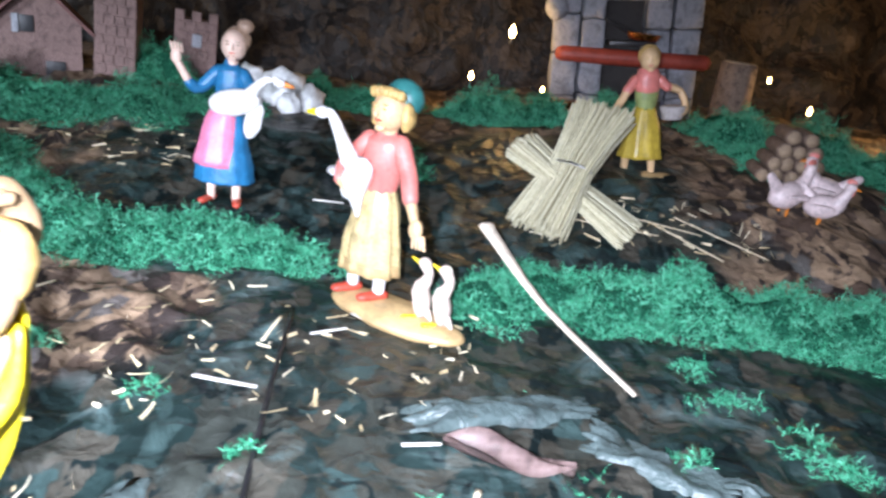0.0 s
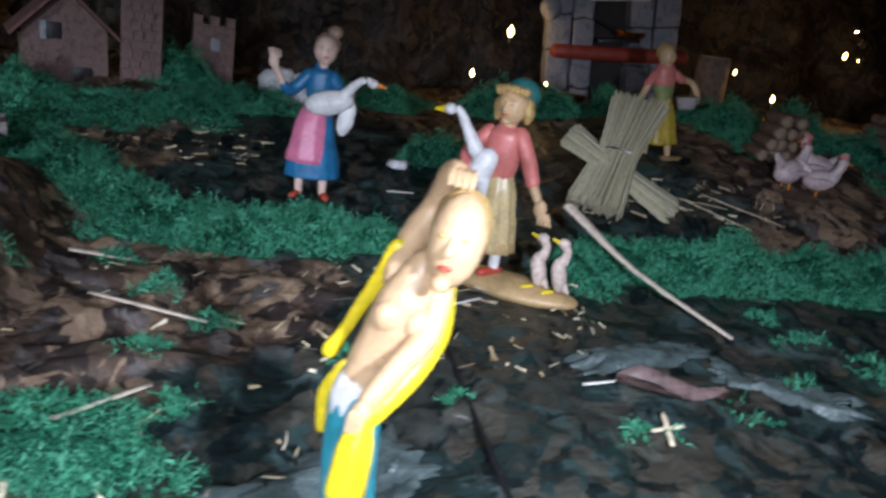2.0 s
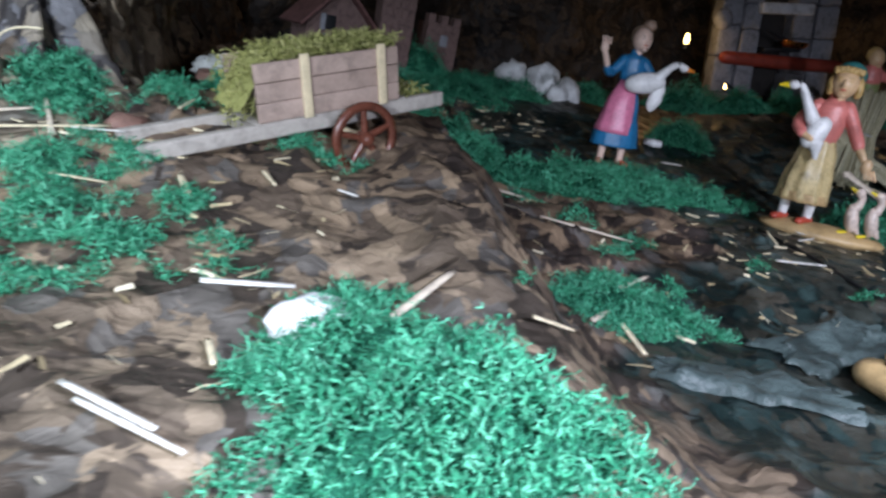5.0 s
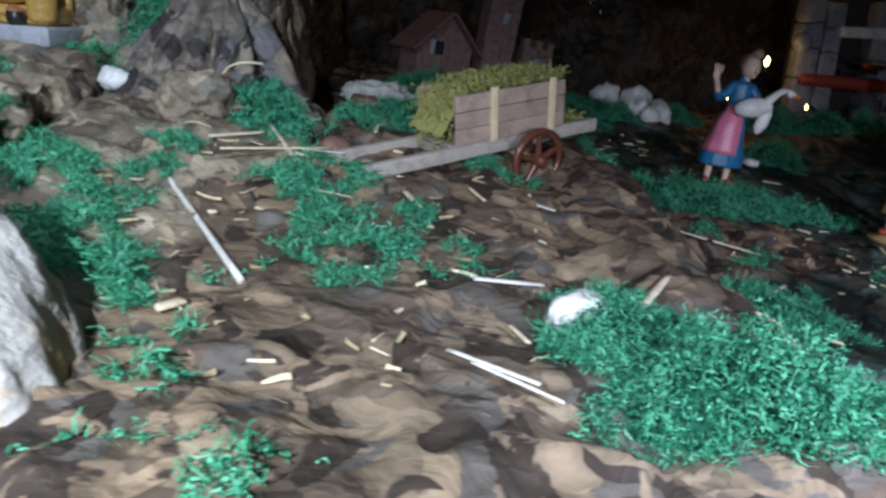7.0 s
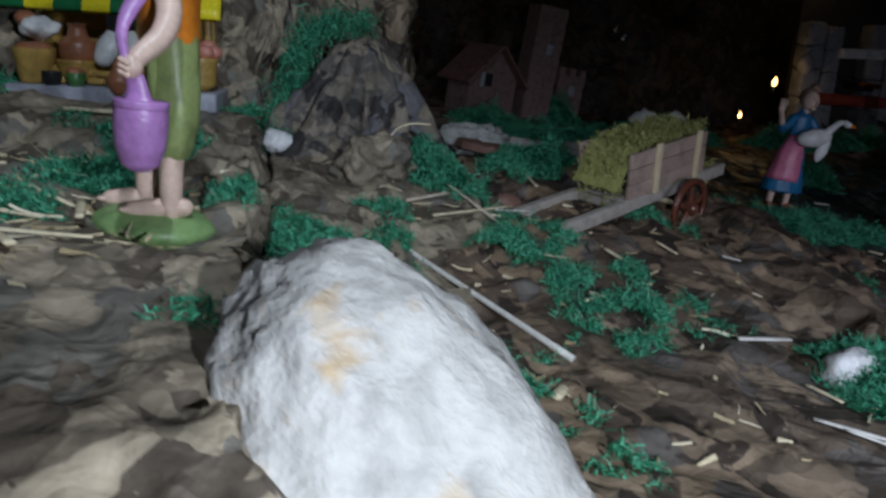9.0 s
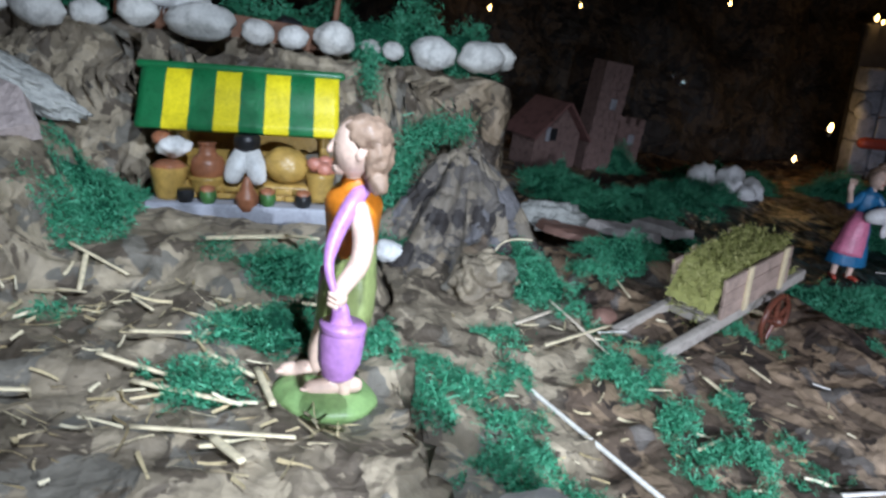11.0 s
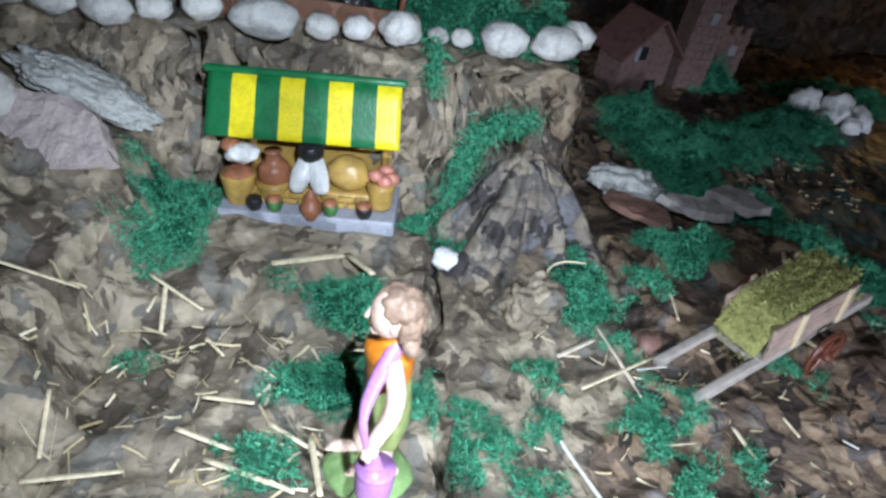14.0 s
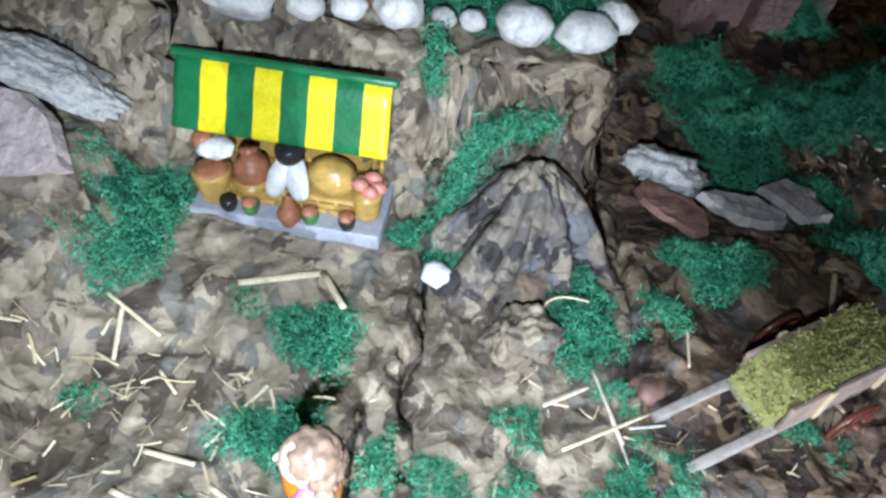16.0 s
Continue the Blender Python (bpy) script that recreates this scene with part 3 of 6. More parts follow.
def figure_rose():
    bm = bmesh.new()
    # 0 skin 1 rose 2 ochre 3 hair 4 white 5 yellow 6 base 7 cap 8 red 9 gold 10 orange
    ball(bm, (0, 0, 0.004), (0.05, 0.019, 0.0085), 6, 0.0016, 4, Euler((0, 0, radians(-2))).to_matrix(), 45)
    cx = -0.023
    for x in (-0.011, 0.009):
        tube(bm, [(cx + x, 0, 0.012), (cx + x, 0, 0.034)], [0.0038, 0.0046], 4, 10)
        tube(bm, [(cx + x + 0.002, 0.002, 0.0135), (cx + x - 0.006, -0.009, 0.0125)], [0.0042, 0.0038], 8, 10, 0.75)
    tube(bm, [(cx, 0, 0.03), (cx, 0, 0.045), (cx + 0.001, 0, 0.066), (cx + 0.001, 0, 0.084)], [0.0205, 0.0195, 0.0158, 0.0112], 2, 48, 0.72, ridge=0.09, waves=10, cap=False)
    tube(bm, [(cx, 0, 0.0285), (cx, 0, 0.0365)], [0.0209, 0.0203], 6, 48, 0.72, ridge=0.09, waves=10, cap=False)
    tube(bm, [(cx + 0.001, 0, 0.08), (cx + 0.002, 0, 0.096), (cx + 0.003, 0, 0.11), (cx + 0.003, 0, 0.116)], [0.0112, 0.0138, 0.0128, 0.0068], 1, 20, 0.75)
    tube(bm, [(cx + 0.004, 0, 0.115), (cx + 0.005, -0.001, 0.123)], 0.005, 0, 10)
    ball(bm, (cx + 0.005, -0.003, 0.13), (0.0105, 0.0105, 0.0125), 0)
    ball(bm, (cx + 0.006, 0.004, 0.1325), (0.0122, 0.0102, 0.012), 3, 0.0016, 3, None, 220)
    face(bm, cx + 0.005, -0.003, 0.13, 0.0105, -8, 0, 3, 8)
    for k in range(7):
        ball(bm, (cx - 0.004 + 0.003 * k, -0.0075 - 0.0012 * math.sin(k * 0.52), 0.1395 + 0.0012 * math.sin(k * 0.52)), (0.003, 0.0032, 0.0034), 3, 0.0006, 2, None, 300, k)
    for s in (-1, 1):
        ball(bm, (cx + 0.006 + s * 0.0102, -0.001, 0.1275), (0.0036, 0.006, 0.0085), 3, 0.0012, 3, None, 240)
    ball(bm, (cx + 0.0085, 0.0055, 0.1375), (0.0122, 0.0098, 0.0108), 7, 0.0004, 3, Euler((0, radians(18), 0)).to_matrix())
    tube(bm, [(cx + 0.013, 0, 0.111), (cx + 0.022, -0.003, 0.096), (cx + 0.0285, -0.008, 0.083)], [0.006, 0.0055, 0.005], 1, 12)
    tube(bm, [(cx + 0.0285, -0.008, 0.083), (cx + 0.035, -0.012, 0.073)], [0.0036, 0.003], 0, 10)
    ball(bm, (cx + 0.038, -0.014, 0.0685), (0.0045, 0.003, 0.0062), 0)
    for k in range(4):
        tube(bm, [(cx + 0.0375 + 0.0022 * k, -0.015, 0.0655), (cx + 0.039 + 0.0026 * k, -0.017, 0.059)], [0.0012, 0.0009], 0, 6)
    tube(bm, [(cx - 0.009, 0, 0.11), (cx - 0.02, -0.006, 0.094), (cx - 0.016, -0.016, 0.086)], [0.0058, 0.0054, 0.0045], 1, 12)
    tube(bm, [(cx - 0.016, -0.016, 0.086), (cx - 0.009, -0.02, 0.083)], [0.0036, 0.003], 0, 10)
    goose(bm, ((cx - 0.006, -0.0145, 0.088), (0.0092, 0.0075, 0.0145), 24), [(cx - 0.0115, -0.015, 0.098), (cx - 0.021, -0.016, 0.114), (cx - 0.0265, -0.017, 0.1225), (cx - 0.0325, -0.0175, 0.1225)], 4, 5, 4)
    tube(bm, [(cx - 0.004, -0.017, 0.08), (cx - 0.001, -0.0175, 0.068)], [0.006, 0.002], 4, 10, 0.6)
    for dx, dy, k in ((0.019, -0.003, 1.0), (0.034, -0.004, 0.95)):
        ball(bm, (dx, dy, 0.0235), (0.0055 * k, 0.0068, 0.0125), 11, 0.0008, 3, Euler((0, radians(-10), 0)).to_matrix(), 150)
        tube(bm, [(dx + 0.001, dy, 0.033), (dx + 0.003, dy, 0.04), (dx + 0.0005, dy - 0.001, 0.0455)], [0.004, 0.003, 0.0036], 11, 10)
        ball(bm, (dx, dy - 0.001, 0.0465), (0.0042, 0.0038, 0.0036), 11)
        tube(bm, [(dx - 0.003, dy - 0.002, 0.0465), (dx - 0.0075, dy - 0.003, 0.0485)], [0.002, 0.001], 5, 7, 0.7)
        tube(bm, [(dx - 0.002, dy - 0.003, 0.0115), (dx - 0.007, dy - 0.006, 0.0105)], [0.0016, 0.0022], 5, 7, 0.6)
        tube(bm, [(dx + 0.004, dy, 0.016), (dx + 0.008, dy, 0.012)], [0.004, 0.0015], 11, 8, 0.7)
    return part("figurine", bm, [SKIN, ROSE, OCHRE, HAIR, WHITE, YELLOW, TANBASE, CAPGREEN, REDSHOE, OLDGOLD, ORANGE, CREAM])


def figure_harvest():
    bm = bmesh.new()
    # 0 skin 1 rose 2 gold 3 hair 4 base 5 olive 6 basket
    ball(bm, (-0.012, -0.002, 0.0055), (0.042, 0.019, 0.007), 4, 0.0015, 4, None, 50)
    for x in (-0.016, 0.011):
        tube(bm, [(x, 0, 0.008), (x * 0.9, 0, 0.03)], [0.0032, 0.0044], 0, 10)
        tube(bm, [(x, 0.002, 0.008), (x - 0.004, -0.008, 0.0075)], [0.0036, 0.0032], 0, 10, 0.7)
    tube(bm, [(-0.001, 0, 0.025), (0, 0, 0.045), (0.001, 0, 0.074)], [0.0205, 0.0172, 0.0088], 2, 32, 0.7, ridge=0.1, waves=9, cap=False)
    tube(bm, [(0.001, 0, 0.07), (0.001, 0, 0.085), (0.001, 0, 0.098), (0.001, 0, 0.103)], [0.0088, 0.0108, 0.011, 0.006], 5, 18, 0.75)
    tube(bm, [(0.001, 0, 0.09), (0.001, 0, 0.1)], [0.0118, 0.0116], 1, 18, 0.78)
    tube(bm, [(0.001, 0, 0.102), (0.001, -0.001, 0.109)], 0.0042, 0, 10)
    ball(bm, (0.001, -0.002, 0.1155), (0.0088, 0.0088, 0.0108), 0)
    ball(bm, (0.0015, 0.003, 0.1195), (0.0098, 0.0086, 0.0095), 3, 0.001, 3, None, 220)
    face(bm, 0.001, -0.002, 0.1155, 0.0088, -5, 0, 3, 1)
    tube(bm, [(-0.01, 0, 0.097), (-0.018, -0.003, 0.088)], [0.0052, 0.0046], 1, 12)
    tube(bm, [(-0.017, -0.003, 0.089), (-0.028, -0.008, 0.073), (-0.037, -0.012, 0.066)], [0.0038, 0.0034, 0.003], 0, 10)
    ball(bm, (-0.04, -0.013, 0.064), (0.0042, 0.0032, 0.0036), 0)
    tube(bm, [(0.012, 0, 0.097), (0.019, -0.002, 0.091)], [0.0052, 0.0046], 1, 12)
    tube(bm, [(0.018, -0.002, 0.092), (0.033, 0.002, 0.086), (0.036, -0.006, 0.072), (0.028, -0.012, 0.066)], [0.0038, 0.0034, 0.0032, 0.003], 0, 10)
    tube(bm, [(0.024, -0.008, 0.062), (0.024, -0.008, 0.074)], [0.009, 0.012], 6, 16, 0.8, cap=False)
    return part("figurine", bm, [SKIN, ROSE, OLDGOLD, HAIR, TANBASE, OLIVE, SLAB])


def figure_shepherd():
    bm = bmesh.new()
    # 0 skin 1 teal 2 yellow 3 white 4 base 5 hair 6 red. It faces -y.
    ball(bm, (-0.001, -0.004, 0.003), (0.025, 0.029, 0.009), 4, 0.0025, 4, None, 45)
    for foot, shin, knee, hip in (((-0.0065, 0.003), (-0.0068, 0.0025), (-0.0095, 0.0015), (-0.0115, 0.0005)), ((0.006, -0.0115), (0.003, -0.009), (-0.0025, -0.006), (-0.0065, -0.002))):
        x, y = foot
        tube(bm, [(x, y, 0.012), (x, y, 0.022)], [0.004, 0.0042], 0, 10)
        tube(bm, [(x, y + 0.004, 0.0135), (x - 0.003, y - 0.009, 0.012)], [0.0042, 0.0034], 0, 10, 0.75)
        for k in range(3):
            ball(bm, (x - 0.005 + 0.002 * k, y - 0.0125 + 0.0006 * k, 0.0115), (0.0011, 0.0018, 0.0012), 0, 0, 2)
        tube(bm, [(x, y, 0.02), (*shin, 0.033), (*knee, 0.05), (*hip, 0.068)], [0.0058, 0.0064, 0.0076, 0.0078], 1, 20, 1.0, ridge=0.11, waves=4)
    tube(bm, [(-0.0093, 0, 0.068), (-0.0085, 0, 0.0728)], [0.0102, 0.0098], 3, 18, 0.85, ridge=0.05, waves=7)
    tube(bm, [(-0.0085, 0, 0.072), (-0.0055, -0.001, 0.085), (0.0, -0.002, 0.101), (0.003, -0.002, 0.114)], [0.0088, 0.0092, 0.0112, 0.0072], 0, 20, 0.8)
    for s in (-1, 1):
        ball(bm, (0.001 + s * 0.0055, -0.0085, 0.1), (0.0055, 0.004, 0.0048), 0)
    for k in range(3):
        tube(bm, [(-0.0075 + 0.0012 * k, -0.0072, 0.083 + 0.004 * k), (-0.0015 + 0.0014 * k, -0.0088, 0.0825 + 0.004 * k), (0.0035 + 0.0015 * k, -0.0066, 0.085 + 0.004 * k)], 0.0013, 0, 6)
    tube(bm, [(0.004, -0.002, 0.111), (0.0095, -0.006, 0.12)], [0.005, 0.0044], 0, 12)
    head = Vector((0.0115, -0.0095, 0.127))
    ball(bm, head, (0.0098, 0.0104, 0.0138), 0)
    ball(bm, head + Vector((0, 0.0052, 0.0035)), (0.0102, 0.009, 0.0108), 5, 0.0013, 3, None, 220)
    tube(bm, [head + Vector((-0.0008, -0.0102, 0.0025)), head + Vector((-0.001, -0.0118, -0.0015))], [0.0009, 0.0016], 0, 8)
    ball(bm, head + Vector((-0.001, -0.0096, -0.0062)), (0.0026, 0.0012, 0.0009), 6, 0, 2)
    ball(bm, head + Vector((-0.001, -0.0076, -0.0112)), (0.0034, 0.0026, 0.0026), 0)
    for s in (-1, 1):
        ball(bm, head + Vector((-0.0008 + s * 0.0038, -0.0095, 0.0025)), (0.0016, 0.0008, 0.0007), 5, 0, 2)
    tube(bm, [(-0.006, 0.003, 0.109), (-0.005, 0.011, 0.119), (0.0005, 0.0155, 0.131), (0.003, 0.006, 0.1415), (0.005, -0.001, 0.1435)], [0.0054, 0.0055, 0.0052, 0.0046, 0.0038], 0, 14)
    for k in range(4):
        tube(bm, [(0.0034 + 0.0024 * k, -0.001, 0.1445), (0.0038 + 0.0024 * k, -0.006, 0.1445), (0.0042 + 0.0024 * k, -0.009, 0.142)], [0.0016, 0.0014, 0.0011], 0, 7)
    tube(bm, [(0.0105, -0.002, 0.1095), (0.0105, -0.009, 0.098), (0.003, -0.016, 0.087), (-0.0025, -0.022, 0.0785)], [0.0052, 0.0047, 0.0042, 0.0035], 0, 12)
    ball(bm, (-0.0035, -0.024, 0.0745), (0.0038, 0.0036, 0.0048), 0)
    for k in range(3):
        tube(bm, [(-0.0062 + 0.002 * k, -0.027, 0.0755), (-0.0062 + 0.002 * k, -0.028, 0.071)], 0.0012, 0, 6)
    # cloak: hangs off the back, one end brought forward and gathered in the lowered hand
    tube(bm, [(-0.0085, 0.006, 0.1165), (-0.0115, 0.008, 0.107), (-0.0165, 0.008, 0.097), (-0.0205, 0.008, 0.087), (-0.0245, 0.008, 0.0785)], [0.0036, 0.0036, 0.0026, 0.0024, 0.0032], 2, 14, 0.8, ridge=0.14, waves=3)
    tube(bm, [(-0.0175, 0.011, 0.073), (-0.0215, 0.0125, 0.062), (-0.021, 0.012, 0.05)], [0.0032, 0.0046, 0.0028], 2, 14, 0.8, ridge=0.2, waves=3)
    for x0, low in ((-0.004, 0.056), (0.003, 0.062)):
        tube(bm, [(x0 + 0.003, 0.009, 0.114), (x0, 0.014, 0.094), (x0 - 0.003, 0.0145, 0.075), (x0 - 0.004, 0.012, low)], [0.0052, 0.0062, 0.006, 0.0042], 2, 14, 0.5, ridge=0.14, waves=3)
    tube(bm, [(0.0115, 0.004, 0.111), (0.0135, 0.0, 0.097), (0.009, -0.01, 0.086), (0.0, -0.0215, 0.0745)], [0.0036, 0.0046, 0.0046, 0.0038], 2, 14, 0.7, ridge=0.16, waves=4)
    tube(bm, [(-0.002, -0.0245, 0.073), (-0.002, -0.0265, 0.063), (-0.002, -0.0265, 0.052), (-0.0025, -0.025, 0.046)], [0.0038, 0.0062, 0.0068, 0.0042], 2, 18, 0.85, ridge=0.18, waves=5)
    return part("figurine", bm, [SKIN, TEAL, YELLOW, WHITE, TANBASE, HAIR, REDSHOE])


def figure_boy():
    bm = bmesh.new()
    # 0 skin 1 olive 2 orange 3 hair 4 base 5 purple. It faces -x, in mid-stride.
    ball(bm, (0, 0, 0.003), (0.027, 0.022, 0.0095), 4, 0.002, 4, None, 50)
    for foot, y, knee in ((0.008, -0.007, 0.007), (-0.0055, 0.009, -0.001)):
        tube(bm, [(foot, y, 0.012), (foot - 0.001, y, 0.028), (knee, y * 0.9, 0.05)], [0.0044, 0.0052, 0.006], 0, 12)
        tube(bm, [(foot + 0.005, y, 0.0145), (foot - 0.005, y, 0.0135), (foot - 0.0165, y - 0.001, 0.012)], [0.0044, 0.0046, 0.0036], 0, 12, 0.8)
        for k in range(4):
            ball(bm, (foot - 0.0195 + 0.0008 * k, y - 0.0035 + 0.002 * k, 0.0118), (0.0022, 0.0011, 0.0012), 0, 0, 2)
    tube(bm, [(0.0075, -0.0065, 0.042), (0.0075, -0.006, 0.056), (0.006, -0.0045, 0.07), (0.0035, -0.002, 0.088)], [0.008, 0.0098, 0.0108, 0.0112], 1, 22, 0.95, ridge=0.09, waves=5)
    tube(bm, [(-0.002, 0.0085, 0.041), (0.0, 0.0075, 0.056), (0.0025, 0.005, 0.07), (0.0035, 0.002, 0.088)], [0.0078, 0.0095, 0.0105, 0.0112], 1, 22, 0.95, ridge=0.09, waves=5)
    tube(bm, [(0.0038, 0, 0.08), (0.003, -0.001, 0.092), (0.002, -0.004, 0.108), (0.002, -0.006, 0.1165)], [0.0116, 0.0122, 0.0134, 0.0082], 2, 22, 1.05, ridge=0.03, waves=6)
    tube(bm, [(0.002, -0.006, 0.115), (0.0, -0.0085, 0.126)], [0.0052, 0.0046], 0, 12)
    head = Vector((-0.0005, -0.0095, 0.1345))
    ball(bm, head, (0.0104, 0.0102, 0.0132), 0)
    tube(bm, [head + Vector((-0.0097, -0.001, 0.0027)), head + Vector((-0.0113, -0.001, -0.0019))], [0.001, 0.0016], 0, 8)
    ball(bm, head + Vector((-0.006, 0, -0.0093)), (0.0036, 0.0042, 0.0036), 0)
    ball(bm, head + Vector((-0.0091, 0, -0.0058)), (0.0011, 0.0024, 0.0008), 2, 0, 2)
    for s in (-1, 1):
        ball(bm, head + Vector((-0.0089, s * 0.0044, 0.0023)), (0.0009, 0.0016, 0.0008), 3, 0, 2)
        ball(bm, head + Vector((0.002, s * 0.0104, -0.001)), (0.0021, 0.0012, 0.0031), 0, 0, 2)
    ball(bm, head + Vector((0.0043, 0, 0.0062)), (0.0115, 0.0116, 0.009), 3, 0.0018, 4, None, 260)
    ball(bm, head + Vector((0.0088, 0, -0.0017)), (0.0084, 0.0112, 0.0132), 3, 0.0018, 4, None, 260)
    for k in range(5):
        ball(bm, head + Vector((0.0115, -0.008 + 0.004 * k, -0.013)), (0.0048, 0.0034, 0.0052), 3, 0.0012, 3, None, 260, k)
    # both arms are held out; a scarf-like strap runs over each shoulder to a bucket
    tube(bm, [(0.003, -0.0165, 0.1085), (0.007, -0.024, 0.098), (0.0062, -0.032, 0.0885), (0.0005, -0.0395, 0.081), (-0.001, -0.0425, 0.0785)], [0.0054, 0.005, 0.0046, 0.004, 0.0033], 0, 14)
    ball(bm, (-0.0018, -0.044, 0.0765), (0.0042, 0.0036, 0.0046), 0)
    for k in range(3):
        tube(bm, [(-0.0052, -0.046, 0.0787 - 0.0022 * k), (-0.0024, -0.0473, 0.0777 - 0.0022 * k)], 0.0012, 0, 6)
    tube(bm, [(0.002, 0.009, 0.1085), (0.004, 0.0165, 0.097), (0.002, 0.0235, 0.087), (-0.001, 0.029, 0.08)], [0.0054, 0.005, 0.0043, 0.0033], 0, 14)
    ball(bm, (-0.0018, 0.031, 0.077), (0.004, 0.0036, 0.0042), 0)
    for line, (x, by, z) in (([(0.005, -0.012, 0.1175), (0.0, -0.0195, 0.11), (-0.0055, -0.029, 0.098), (-0.007, -0.0375, 0.088), (-0.0035, -0.0455, 0.079)], (0.002, -0.0435, 0.014)),
                             ([(0.005, 0.0, 0.1175), (-0.002, 0.0075, 0.111), (-0.006, 0.0165, 0.098), (-0.006, 0.025, 0.088), (-0.003, 0.032, 0.079)], (0.0, 0.0325, 0.01))):
        tube(bm, line, [0.0038, 0.0042, 0.0034, 0.0022, 0.0016], 5, 12, 0.6)
        tube(bm, [(-0.0018, by, 0.0745), ((x - 0.0018) / 2, by, z + 0.056), (x - 0.001, by, z + 0.0475)], [0.0028, 0.0038, 0.0058], 5, 14, 0.45)
        tube(bm, [(x, by, z + 0.0235), (x, by, z + 0.027), (x, by, z + 0.034), (x, by, z + 0.043), (x, by, z + 0.0495)], [0.0042, 0.0076, 0.0096, 0.0101, 0.0096], 5, 24, 0.95, cap=False)
        tube(bm, [(x, by, z + 0.048), (x, by, z + 0.0505)], [0.0101, 0.0101], 5, 24, 0.95, cap=False)
    return part("figurine", bm, [PALESKIN, OLIVE, ORANGE, BROWNHAIR, GREENBASE, PURPLE])


def figure_hen(name, x, y, rz, k, label):
    bm = bmesh.new()
    ball(bm, (0, 0, 0.016), (0.016, 0.0095, 0.0105), 0, 0.001, 3, Euler((0, radians(-10), 0)).to_matrix(), 150)
    tube(bm, [(0.01, 0, 0.02), (0.015, 0, 0.031), (0.016, 0, 0.036)], [0.0075, 0.0045, 0.0042], 0, 10)
    ball(bm, (0.0165, 0, 0.0375), (0.0048, 0.004, 0.0042), 0)
    ball(bm, (0.016, 0, 0.0425), (0.0042, 0.0012, 0.0026), 1)
    ball(bm, (0.0195, 0, 0.033), (0.0014, 0.0012, 0.0028), 1)
    tube(bm, [(0.02, 0, 0.0375), (0.0245, 0, 0.0365)], [0.0018, 0.0006], 2, 7)
    tube(bm, [(-0.011, 0, 0.02), (-0.021, 0, 0.03)], [0.006, 0.0035], 0, 10, 0.5)
    for s in (-1, 1):
        tube(bm, [(0.001, s * 0.004, 0.008), (0.001, s * 0.004, 0.001)], 0.0012, 2, 6)
        tube(bm, [(-0.004, s * 0.0095, 0.017), (0.007, s * 0.0092, 0.017)], [0.003, 0.0055], 0, 8, 0.5)
    ob = part(name, bm, [HENPINK, ROSE, ORANGE])
    ob.matrix_world = stand(x, y, 0, rz) @ Matrix.Scale(k, 4)
    return tagged(ob, label, "figurine", "painted hen figurines")


f = figure_blue()
f.name, f.matrix_world = "goose_girl_figurine", pose(-0.152, 0.538, 0.016, 0, 0, -4) @ Matrix.Scale(0.955, 4)
tagged(f, "painted figurine in blue dress and pink apron holding a goose", "figurine")
f = figure_rose()
f.name, f.matrix_world = "goose_girl_figurine", stand(-0.004, 0.399, 0.0, -30)
tagged(f, "painted figurine in rose blouse with goose and ducklings on tan base", "figurine")
f = figure_harvest()
f.name, f.matrix_world = "harvest_girl_figurine", pose(0.212, 0.66, 0.052, 0, -9, 0)
tagged(f, "painted figurine in yellow skirt beside the straw sheaves", "figurine")
f = figure_shepherd()
f.name, f.matrix_world = "shepherd_figurine", pose(-0.123, 0.152, -0.02, -4, 7, -15) @ Matrix.Diagonal((0.9, 0.9, 1.11, 1))
tagged(f, "painted bare-chested figurine with yellow cloak and teal trousers", "figurine")
f = figure_boy()
f.name, f.matrix_world = "bucket_boy_figurine", pose(-0.757, 0.148, 0.036, 0, 0, 0)
tagged(f, "painted figurine in orange vest carrying purple buckets", "figurine")
figure_hen("hen_figurine", 0.325, 0.598, 20, 1.15, "white and pink painted hen figurine")
figure_hen("hen_figurine", 0.352, 0.585, -40, 1.0, "white and pink painted hen figurine")
figure_hen("hen_figurine", 0.365, 0.61, 160, 1.1, "white and pink painted hen figurine by the logs")


